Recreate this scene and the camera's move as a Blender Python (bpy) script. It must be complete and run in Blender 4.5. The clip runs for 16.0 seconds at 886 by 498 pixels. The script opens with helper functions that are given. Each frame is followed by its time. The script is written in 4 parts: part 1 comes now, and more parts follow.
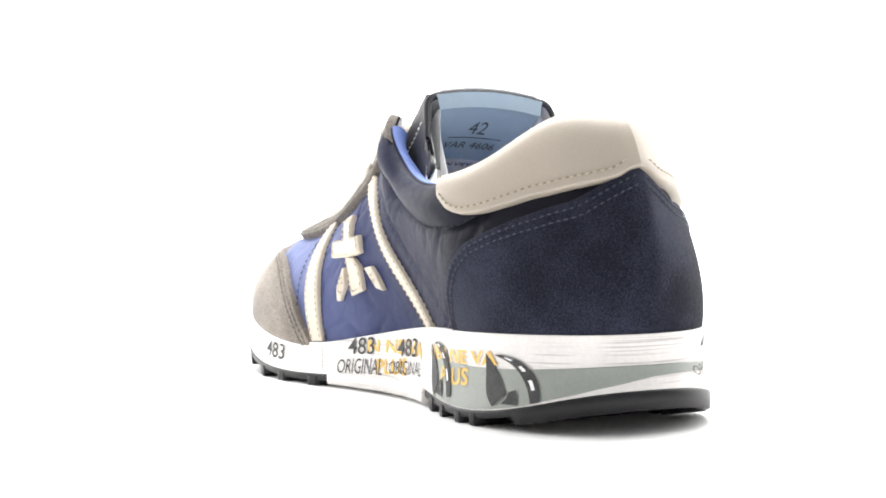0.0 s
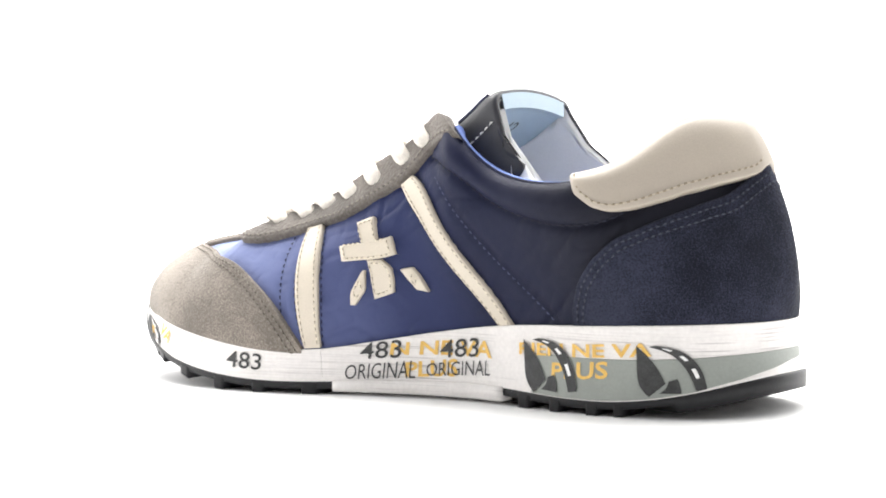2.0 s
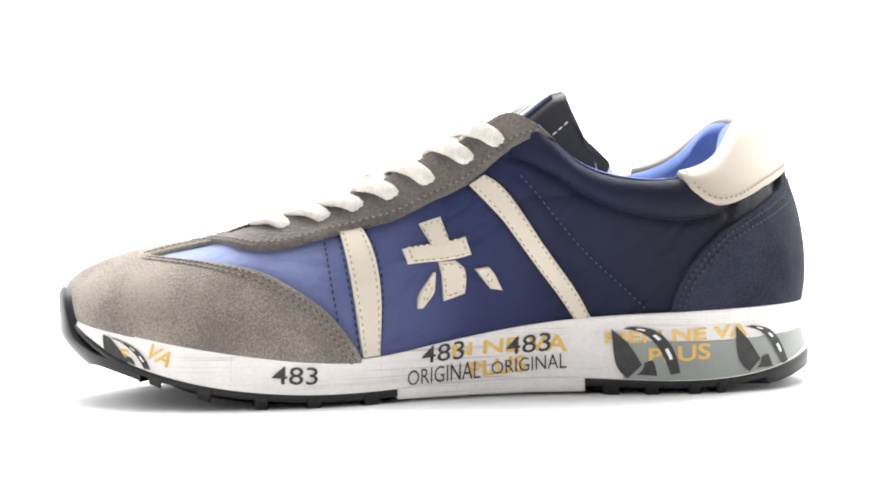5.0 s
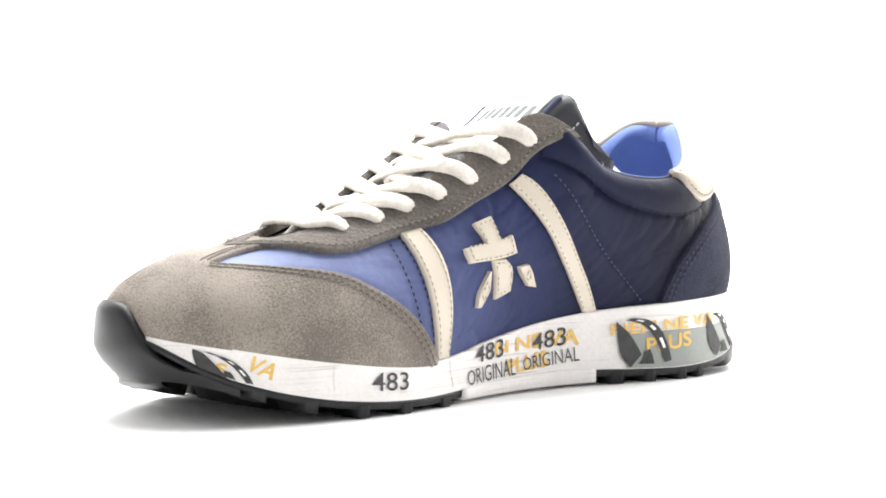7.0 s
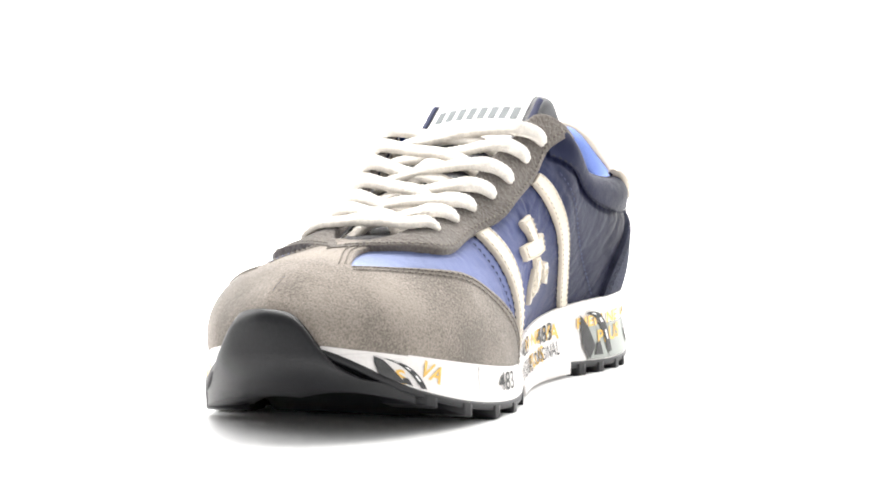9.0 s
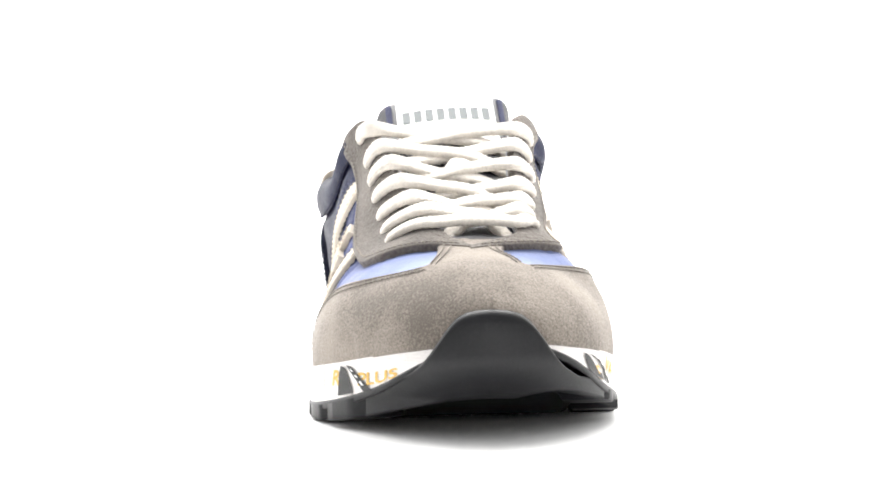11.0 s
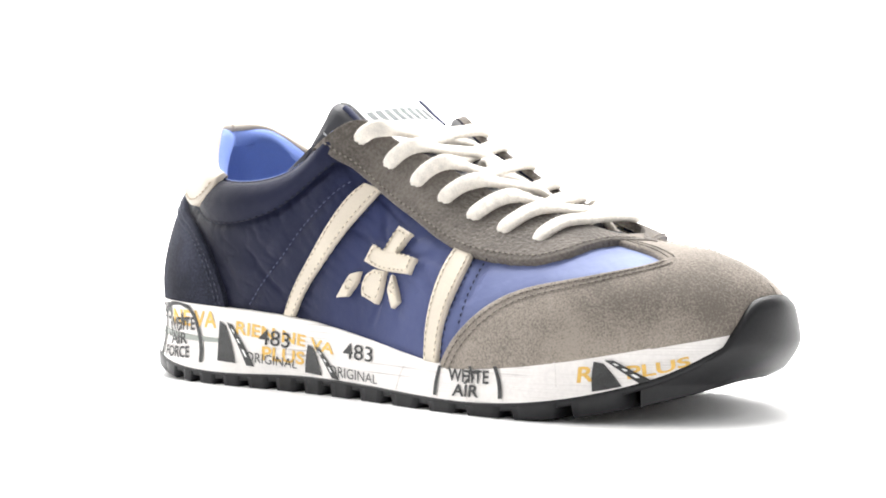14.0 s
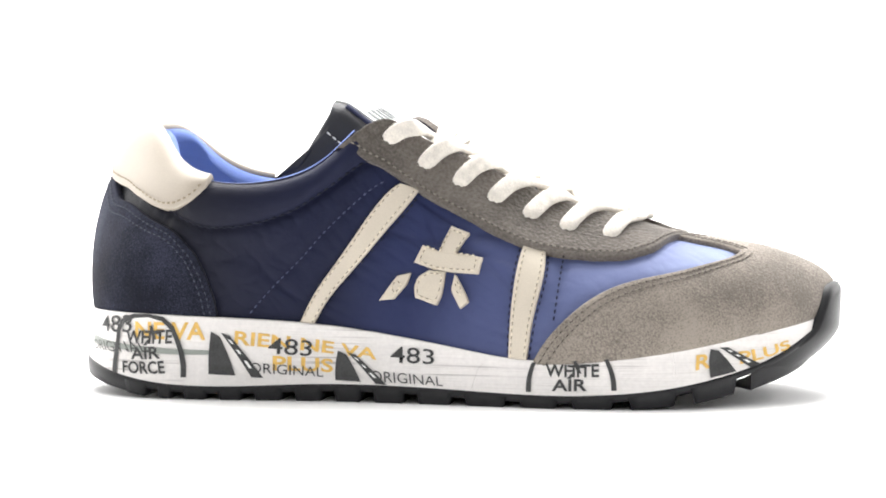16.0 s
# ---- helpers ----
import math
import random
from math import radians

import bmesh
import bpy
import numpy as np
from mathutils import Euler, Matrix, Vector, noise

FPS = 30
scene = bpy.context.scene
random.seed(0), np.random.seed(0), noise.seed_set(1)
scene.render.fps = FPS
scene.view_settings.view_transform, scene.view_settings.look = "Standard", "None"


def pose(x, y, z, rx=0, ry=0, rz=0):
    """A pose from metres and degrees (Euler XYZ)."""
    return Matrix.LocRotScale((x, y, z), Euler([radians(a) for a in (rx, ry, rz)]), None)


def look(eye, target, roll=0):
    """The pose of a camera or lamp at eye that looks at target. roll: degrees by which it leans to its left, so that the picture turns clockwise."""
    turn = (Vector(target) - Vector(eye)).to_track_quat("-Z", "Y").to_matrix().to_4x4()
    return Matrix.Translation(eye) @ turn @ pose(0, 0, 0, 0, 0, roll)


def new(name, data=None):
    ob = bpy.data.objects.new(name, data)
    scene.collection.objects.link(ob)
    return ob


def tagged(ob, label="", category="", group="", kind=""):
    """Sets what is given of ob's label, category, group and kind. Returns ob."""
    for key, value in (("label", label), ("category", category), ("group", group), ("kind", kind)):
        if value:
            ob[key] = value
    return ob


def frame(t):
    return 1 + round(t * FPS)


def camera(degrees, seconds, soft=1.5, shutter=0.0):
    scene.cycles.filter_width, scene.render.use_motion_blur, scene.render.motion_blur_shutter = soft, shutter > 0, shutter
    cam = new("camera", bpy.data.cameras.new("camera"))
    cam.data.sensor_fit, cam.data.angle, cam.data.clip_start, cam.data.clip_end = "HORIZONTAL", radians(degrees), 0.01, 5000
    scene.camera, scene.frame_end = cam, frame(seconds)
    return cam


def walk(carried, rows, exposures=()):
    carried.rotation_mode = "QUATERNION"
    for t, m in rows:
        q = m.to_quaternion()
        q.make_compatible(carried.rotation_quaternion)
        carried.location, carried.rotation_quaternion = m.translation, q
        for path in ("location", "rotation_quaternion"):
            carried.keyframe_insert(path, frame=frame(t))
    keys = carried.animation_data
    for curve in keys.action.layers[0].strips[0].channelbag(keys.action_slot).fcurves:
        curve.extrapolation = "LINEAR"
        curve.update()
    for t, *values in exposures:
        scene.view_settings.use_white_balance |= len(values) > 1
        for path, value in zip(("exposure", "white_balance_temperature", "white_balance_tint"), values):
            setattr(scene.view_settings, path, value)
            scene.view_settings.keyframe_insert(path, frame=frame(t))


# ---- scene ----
# ---- camera: it stands still before the slowly turning shoe ----
cam = camera(25.73, 16.0, soft=1.85)
EYE = (0.0024, 0.7573, 0.0931)
DOWN = radians(2.908)
STAND = look(EYE, (EYE[0], EYE[1] - math.cos(DOWN), EYE[2] - math.sin(DOWN)), -0.578)
walk(cam, [(0, STAND), (16, STAND)])

# ---- light: a white light tent with softboxes overhead, at both sides and on the backdrop ----
world = bpy.data.worlds.new("light_tent")
scene.world = world
world.use_nodes = True
world.node_tree.nodes["Background"].inputs[0].default_value = (1, 1, 1, 1)
world.node_tree.nodes["Background"].inputs[1].default_value = 0.60


def softbox(name, eye, target, wide, deep, watts):
    lamp = bpy.data.lights.new(name, "AREA")
    lamp.shape, lamp.size, lamp.size_y, lamp.energy = "RECTANGLE", wide, deep, watts
    lamp.color = (1, .985, .965)
    ob = new(name, lamp)
    ob.matrix_world = look(eye, target)
    return ob


softbox("softbox_above", (0, -.25, .95), (0, 0, .03), .9, .7, 12.0)
softbox("softbox_left", (.85, -.35, .45), (0, 0, .05), .7, .7, 7.0)
softbox("softbox_right", (-.85, -.35, .45), (0, 0, .05), .7, .7, 7.0)
softbox("backdrop_softbox", (0, -.40, .95), (0, -.92, .15), 1.5, .3, 30.0)
scene.view_settings.exposure = 0.0
# ---- materials ----
def material(name, base, rough=.6, spread=.12, coarse=60, fine=900, bump=.0, bump_scale=900, sheen=0.0, metal=0.0, spec=.5, second=None, coarse_bump=0.0, coarse_dist=.0015, tight=.14):
    """A node material: base colour varied by two noises, with fine relief."""
    m = bpy.data.materials.new(name)
    m.use_nodes = True
    n, l = m.node_tree.nodes, m.node_tree.links
    b = n["Principled BSDF"]
    b.inputs["Roughness"].default_value = rough
    b.inputs["Metallic"].default_value = metal
    b.inputs["Specular IOR Level"].default_value = spec
    b.inputs["Sheen Weight"].default_value = sheen
    b.inputs["Sheen Roughness"].default_value = .5
    co = n.new("ShaderNodeTexCoord")
    noises = []
    for scale, detail in ((coarse, 3), (fine, 2)):
        t = n.new("ShaderNodeTexNoise")
        t.inputs["Scale"].default_value, t.inputs["Detail"].default_value = scale, detail
        l.new(co.outputs["Object"], t.inputs["Vector"])
        noises.append(t)
    mix = n.new("ShaderNodeMath")
    mix.operation = "MULTIPLY_ADD"
    mix.inputs[1].default_value = .55
    l.new(noises[0].outputs["Fac"], mix.inputs[0])
    half = n.new("ShaderNodeMath")
    half.operation = "MULTIPLY"
    half.inputs[1].default_value = .45
    l.new(noises[1].outputs["Fac"], half.inputs[0])
    l.new(half.outputs[0], mix.inputs[2])
    ramp = n.new("ShaderNodeValToRGB")
    dark = tuple(c * (1 - spread) for c in base)
    light = tuple(min(1, c * (1 + spread)) for c in (second or base))
    ramp.color_ramp.elements[0].position, ramp.color_ramp.elements[1].position = .5 - tight, .5 + tight
    ramp.color_ramp.elements[0].color, ramp.color_ramp.elements[1].color = (*dark, 1), (*light, 1)
    l.new(mix.outputs[0], ramp.inputs[0])
    l.new(ramp.outputs[0], b.inputs["Base Color"])
    last = None
    for size, strength, dist in ((bump_scale, bump, .0004), (coarse * 1.5, coarse_bump, coarse_dist)):
        if strength:
            t = n.new("ShaderNodeTexNoise")
            t.inputs["Scale"].default_value, t.inputs["Detail"].default_value = size, 4
            l.new(co.outputs["Object"], t.inputs["Vector"])
            k = n.new("ShaderNodeBump")
            k.inputs["Strength"].default_value, k.inputs["Distance"].default_value = strength, dist
            l.new(t.outputs["Fac"], k.inputs["Height"])
            if last:
                l.new(last.outputs[0], k.inputs["Normal"])
            last = k
    if last:
        l.new(last.outputs[0], b.inputs["Normal"])
    return m


def nylon_material():
    """Nylon dyed from light blue at the toe to near black at the heel, softly creased."""
    m = material("shaded_nylon", (.1, .1, .2), .50, .1, 34, 2500, .25, 2600, spec=.12, coarse_bump=.38, coarse_dist=.004)
    n, l = m.node_tree.nodes, m.node_tree.links
    b, co = n["Principled BSDF"], next(x for x in n if x.bl_idname == "ShaderNodeTexCoord")
    sep = n.new("ShaderNodeSeparateXYZ")
    l.new(co.outputs["Object"], sep.inputs[0])
    lean = n.new("ShaderNodeMath")
    lean.operation = "MULTIPLY_ADD"
    lean.inputs[1].default_value = -.25
    l.new(sep.outputs["Z"], lean.inputs[0])
    l.new(sep.outputs["X"], lean.inputs[2])
    span = n.new("ShaderNodeMapRange")
    span.inputs["From Min"].default_value, span.inputs["From Max"].default_value = -.12, .10
    l.new(lean.outputs[0], span.inputs["Value"])
    ramp = n.new("ShaderNodeValToRGB")
    ramp.color_ramp.interpolation = "EASE"
    # dye from heel to toe; the last stops are paler, with the nylon's sheen included
    stops = [(0, (.0118, .0122, .0195)), (.30, (.0142, .0168, .0420)), (.46, (.028, .036, .098)), (.62, (.070, .085, .192)), (.82, (.148, .178, .338)), (1, (.28, .335, .53))]
    e = ramp.color_ramp.elements
    while len(e) < len(stops):
        e.new(.5)
    for x, (at, c) in zip(e, stops):
        x.position, x.color = at, (*c, 1)
    l.new(span.outputs[0], ramp.inputs[0])
    l.new(ramp.outputs[0], b.inputs["Base Color"])
    return m


def rubber_white():
    """White moulded rubber with fine level scuffs along the wall."""
    m = material("white_rubber", (.78, .750, .730), .45, .06, 70, 700, .12, 900)
    n, l = m.node_tree.nodes, m.node_tree.links
    b, co = n["Principled BSDF"], next(x for x in n if x.bl_idname == "ShaderNodeTexCoord")
    sc = n.new("ShaderNodeVectorMath")
    sc.operation = "MULTIPLY"
    sc.inputs[1].default_value = (30, 30, 1500)
    l.new(co.outputs["Object"], sc.inputs[0])
    t = n.new("ShaderNodeTexNoise")
    t.inputs["Scale"].default_value, t.inputs["Detail"].default_value = 1, 3
    l.new(sc.outputs[0], t.inputs["Vector"])
    k = n.new("ShaderNodeBump")
    k.inputs["Strength"].default_value, k.inputs["Distance"].default_value = .4, .0008
    l.new(t.outputs["Fac"], k.inputs["Height"])
    l.new(k.outputs[0], b.inputs["Normal"])
    # thin level grey lines, in patches
    fine = n.new("ShaderNodeVectorMath")
    fine.operation = "MULTIPLY"
    fine.inputs[1].default_value = (9, 9, 1100)
    l.new(co.outputs["Object"], fine.inputs[0])
    line, where = n.new("ShaderNodeTexNoise"), n.new("ShaderNodeTexNoise")
    line.inputs["Scale"].default_value, line.inputs["Detail"].default_value = 1, 2
    where.inputs["Scale"].default_value, where.inputs["Detail"].default_value = 38, 1
    l.new(fine.outputs[0], line.inputs["Vector"])
    l.new(co.outputs["Object"], where.inputs["Vector"])
    steps = []
    for tex, lo, hi in ((line, .55, .66), (where, .47, .64)):
        m_r = n.new("ShaderNodeMapRange")
        m_r.inputs["From Min"].default_value, m_r.inputs["From Max"].default_value = lo, hi
        l.new(tex.outputs["Fac"], m_r.inputs["Value"])
        steps.append(m_r)
    both = n.new("ShaderNodeMath")
    both.operation = "MULTIPLY"
    l.new(steps[0].outputs[0], both.inputs[0])
    l.new(steps[1].outputs[0], both.inputs[1])
    mix = n.new("ShaderNodeMix")
    mix.data_type = "RGBA"
    mix.inputs[7].default_value = (.46, .43, .42, 1)
    was = b.inputs["Base Color"].links[0].from_socket
    l.new(both.outputs[0], mix.inputs[0])
    l.new(was, mix.inputs[6])
    l.new(mix.outputs[2], b.inputs["Base Color"])
    return m


NYLON = nylon_material()
SUEDE = material("grey_suede", (.243, .213, .184), .95, .34, 30, 1500, 1.1, 1000, sheen=.2, spec=.1, coarse_bump=.4, tight=.085)
SUEDE_DARK = material("dark_grey_suede", (.142, .126, .112), .95, .34, 40, 900, 2.4, 700, sheen=.2, spec=.1)
SUEDE_NAVY = material("navy_suede", (.0235, .0258, .0420), .95, .50, 30, 1900, 1.0, 1000, sheen=.06, spec=.08, coarse_bump=.3, tight=.085)
CREAM = material("cream_leather", (.62, .555, .46), .5, .05, 50, 1600, .25, 1500)
BEIGE = material("beige_leather", (.435, .382, .318), .45, .05, 40, 1500, .2, 1700)
CREAM_EDGE = material("raw_leather_edge", (.52, .46, .36), .8, .15, 200, 1500, .4, 1800)
BLUE_LINING = material("blue_lining", (.125, .20, .52), .7, .08, 80, 2000, .4, 2500)
BLACK_LEATHER = material("black_leather", (.017, .0175, .024), .5, .15, 90, 1500, .35, 1500)
NAVY_CLOTH = material("navy_cloth", (.02, .025, .07), .8, .2, 200, 2500, .5, 2600)
GREY_CLOTH = material("pale_grey_lining", (.62, .62, .63), .85, .08, 150, 2200, .5, 2400)
LABEL_BLUE = material("blue_grey_label", (.46, .58, .65), .5, .05, 60, 1800, .1, 1800)
WHITE_CLOTH = material("white_label", (.86, .86, .85), .7, .04, 90, 1800, .2, 1800)
LACE = material("cream_lace", (.86, .805, .73), .85, .14, 300, 1700, 1.4, 2200, sheen=.2)
RUBBER = rubber_white()
SAGE = material("sage_rubber", (.285, .305, .280), .5, .06, 60, 900, .15, 1200)
BLACK_RUBBER = material("black_rubber", (.010, .010, .012), .40, .2, 70, 900, .15, 1300, spec=.34)
INK_STAMP = material("worn_black_ink", (.042, .042, .043), .65, .35, 160, 1500)
INK = material("black_ink", (.022, .022, .024), .6, .2, 200, 1500)
INK_YELLOW = material("yellow_ink", (.74, .47, .12), .6, .12, 200, 1500)
INK_GREY = material("grey_ink", (.11, .125, .13), .6, .1, 200, 1500)
THREAD_CREAM = material("cream_thread", (.70, .63, .51), .8, .15, 500, 2000)
THREAD_NAVY = material("navy_thread", (.008, .010, .024), .8, .15, 500, 2000)
THREAD_BLUE = material("blue_thread", (.05, .06, .12), .8, .15, 500, 2000)
THREAD_GREY = material("grey_thread", (.235, .208, .176), .8, .15, 500, 2000)
THREAD_SLATE = material("slate_thread", (.042, .048, .073), .8, .15, 500, 2000)
# needle-hole shade painted as dark lines between stitches; brown is also the tab's thread
HOLE_BROWN = material("brown_thread_and_hole_shade", (.27, .225, .165), .9, .15, 500, 2000)
HOLE_DARK = material("dark_hole_shade", (.060, .053, .048), .9, .15, 500, 2000)
THREAD_WHITE = material("white_thread", (.7, .7, .68), .8, .1, 500, 2000)
PAPER = material("white_backdrop_paper", (.84, .84, .84), .9, .01, 8, 300)
# ---- the shoe's form: x to the toe, y to the inner side, z up, in metres ----
class Spline:
    """A natural cubic spline through rows of numbers."""
    def __init__(self, u, rows):
        u, p = np.asarray(u, float), np.asarray(rows, float)
        p = p.reshape(len(u), -1)
        n, h = len(u), np.diff(u)
        a, b = np.eye(n), np.zeros_like(p)
        for i in range(1, n - 1):
            a[i, i - 1:i + 2] = h[i - 1], 2 * (h[i - 1] + h[i]), h[i]
            b[i] = 6 * ((p[i + 1] - p[i]) / h[i] - (p[i] - p[i - 1]) / h[i - 1])
        self.u, self.p, self.m, self.h = u, p, np.linalg.solve(a, b), h

    def __call__(self, q):
        q = np.clip(np.asarray(q, float), self.u[0], self.u[-1])
        i = np.clip(np.searchsorted(self.u, q) - 1, 0, len(self.u) - 2)
        h, m, p = self.h[i][..., None], self.m, self.p
        a, b = ((self.u[i + 1] - q)[..., None]) / h, ((q - self.u[i])[..., None]) / h
        return a * p[i] + b * p[i + 1] + ((a ** 3 - a) * m[i] + (b ** 3 - b) * m[i + 1]) * h * h / 6


def smooth_line(points, n, closed=False):
    """n points along a curve through a few points."""
    p = np.asarray(points, float)
    d = np.r_[0, np.cumsum(np.linalg.norm(np.diff(p, axis=0), axis=1))]
    return Spline(d, p)(np.linspace(0, d[-1], n))


# from heel to toe: lower edge x, y (inner, outer), upper edge x, y (inner, outer), z in millimetres
FORM = [
    (-142.6, -4, -4, -120.5, -3, -3, 101.8), (-139.9, 9.5, -17.5, -118.5, 6, -9.5, 102), (-132.2, 21.3, -29.1, -112.5, 15, -17, 100.5),
    (-116, 31.5, -38, -102.5, 28.5, -29, 89.5), (-90, 35.5, -41, -84, 40, -41, 81.3), (-62, 31.5, -41.5, -61, 40, -41, 81.8),
    (-38, 27.5, -42.5, -42, 38, -38.5, 90), (-24, 27, -44, -31, 36.5, -36, 100), (-12, 28, -45.5, -21, 29.5, -30.5, 105),
    (2, 30.5, -47.5, -8, 25, -26.5, 98), (18, 34.5, -50.5, 8, 22, -24, 90.5), (42, 42, -54, 34, 18.5, -19, 77),
    (66, 45.5, -55.5, 61, 15, -13.5, 67.5), (87, 44, -53, 80, 11, -10, 61.5), (103, 40.3, -46.5, 92, -4, -4, 58.5),
    (116, 34.6, -39, 108, -4, -4, 56.5), (130, 25.3, -28.3, 127, -4, -4, 52), (138.2, 14, -16.5, 139.5, -4, -4, 46),
    (140.8, -4, -4, 143.4, -4, -4, 40)]
FORM = np.array(FORM) / 1000 + np.array([.0025, .0006, .0006, .0025, .0006, .0006, 0])
FEATHER = Spline([-.150, -.122, -.08, -.044, -.012, .018, .031, .043, .056, .08, .104, .124, .145],
                 [.0317, .0313, .0298, .0277, .0236, .0185, .0165, .0158, .0162, .0188, .0228, .0270, .0315])
OUTTOP = Spline([-.156, -.145, -.126, -.109, -.044, .025, .052, .073, .096, .115, .128, .138, .148],
                [.0165, .0145, .0095, .0063, .0062, .0050, .0045, .0055, .0085, .0132, .0185, .0250, .0330])
BOTTOM = Spline([-.156, -.145, -.130, -.112, -.095, .07, .085, .1, .115, .128, .138, .148],
                [.0095, .0075, .0040, .0010, .0000, .0000, .0006, .0024, .0052, .0082, .0108, .0132])
# how a section swells: outward at the foot, height of the first handle, outward at the top, drop of the second
SWELL = Spline([-.146, -.125, -.09, -.05, -.02, .02, .05, .08, .1, .12, .145],
               [(6, .35, 2, .05), (5.5, .4, 3.5, .08), (4, .45, 6.5, .12), (1, .4, 5, .25), (1, .4, 4, .3), (1.5, .45, 7, .25),
                (3, .55, 10, .2), (4, .6, 16, .05), (5, .65, 24, .0), (5, .65, 18, 0), (3, .5, 0, .0)])
FULLER = Spline([-.146, -.09, -.06, -.03, 0, .03, .06, .145], [(8, 0), (4.5, 0), (4.5, 0), (9, 4), (10.5, 7), (6.5, 5), (0, 0), (0, 0)])  # the inner side swells more
CHORD = {}
for side in (1, -1):
    col = 1 if side > 0 else 2
    CHORD[side] = np.r_[0, np.cumsum(np.hypot(*np.diff(FORM[:, [0, col]], axis=0).T))]
    CHORD[side] = CHORD[side] / CHORD[side][-1]
EDGE = {k: Spline(CHORD[k], FORM[:, [0, 1 if k > 0 else 2, 3, 4 if k > 0 else 5, 6]]) for k in (1, -1)}


def edge(side, s):
    """The lower and upper edge at s, drawn round where both sides meet at the heel."""
    e = EDGE[side](s)
    slope = (EDGE[side](np.array(1e-3)) - EDGE[side](np.array(0.0))) / 1e-3 * np.array([1, 0, 1, 0, 1])
    s = np.asarray(s, float)
    return e - (s * np.clip(1 - s / .075, 0, 1) ** 2)[..., None] * slope.reshape(-1)


def upper(side, s, v):
    """A point of the upper: s from heel to toe, v from the sole up to the rim."""
    s, v = np.broadcast_arrays(np.asarray(s, float), np.asarray(v, float))
    e = edge(side, s)
    xb, yb, xt, yt, zt = (e[..., i] for i in range(5))
    if side > 0:
        zt = zt + .0015 * np.exp(-((xt + .020) / .014) ** 2)
    zb = FEATHER(xb)[..., 0]
    w = SWELL(xb)
    if side > 0:
        w = w + np.concatenate([FULLER(xb)[..., :1], 0 * w[..., :1], FULLER(xb)[..., 1:], 0 * w[..., :1]], -1)
    f = np.sqrt(1 - (1 - np.clip(np.minimum(s, 1 - s) / .095, 0, 1)) ** 2)
    h = zt - zb
    back = np.clip(1 - s / .1, 0, 1) ** 2
    front = np.clip((s - .93) / .07, 0, 1) ** 2
    p = [(xb, yb, zb),
         (xb - .0102 * back + .006 * front, yb + side * w[..., 0] * .001 * f, zb + w[..., 1] * h),
         (xt - .0155 * back + .002 * front, yt + side * w[..., 2] * .001 * f, zt - w[..., 3] * h),
         (xt, yt, zt)]
    k = ((1 - v) ** 3, 3 * v * (1 - v) ** 2, 3 * v * v * (1 - v), v ** 3)
    return np.stack([sum(k[i] * p[i][j] for i in range(4)) for j in range(3)], -1)


def skin(side, s, v, out=0.0):
    """A point of the upper, pushed out along its normal."""
    s, v = np.broadcast_arrays(np.asarray(s, float), np.asarray(v, float))
    d = 2e-3
    s0, s1, v0, v1 = np.clip(s - d, 0, 1), np.clip(s + d, 0, 1), np.clip(v - d, 0, 1), np.clip(v + d, 0, 1)
    n = np.cross(upper(side, s1, v) - upper(side, s0, v), upper(side, s, v1) - upper(side, s, v0)) * side * -1
    n = n / np.maximum(np.linalg.norm(n, axis=-1, keepdims=True), 1e-12)
    return upper(side, s, v) + n * np.asarray(out)[..., None]


def sole(side, s, w):
    """A point of the midsole's wall: w from the outsole up to the upper."""
    s, w = np.broadcast_arrays(np.asarray(s, float), np.asarray(w, float))
    e = edge(side, s)
    xb, yb = e[..., 0], e[..., 1]
    d = 1e-3
    t = edge(side, np.clip(s + d, 0, 1)) - edge(side, np.clip(s - d, 0, 1))
    nx, ny = -side * t[..., 1], side * t[..., 0]
    ln = np.maximum(np.hypot(nx, ny), 1e-12)
    nx, ny = nx / ln, ny / ln
    heel = np.clip((-.06 - xb) / .07, 0, 1)
    o = .0018 + .0012 * np.clip((-.035 - xb) / .04, 0, 1) + .0012 * (1 - w) ** 2 + heel * (.0002 * (1 - w) ** 1.5 - .0016 * np.sin(np.pi * w))
    x, y = xb + nx * o, yb + ny * o
    z = OUTTOP(x)[..., 0] * (1 - w) + (FEATHER(xb)[..., 0] + .0012) * w
    return np.stack([x, y, z], -1)


def wall(side, s, w, out=0.0):
    """A point of the midsole's wall, pushed out level."""
    d = 2e-3
    a, b = sole(side, np.clip(s + d, 0, 1), w), sole(side, np.clip(s - d, 0, 1), w)
    k = (a - b) * side
    n = np.stack([-k[..., 1], k[..., 0], 0 * k[..., 0]], -1)
    n = n / np.maximum(np.linalg.norm(n, axis=-1, keepdims=True), 1e-12)
    return sole(side, s, w) + n * np.asarray(out)[..., None]
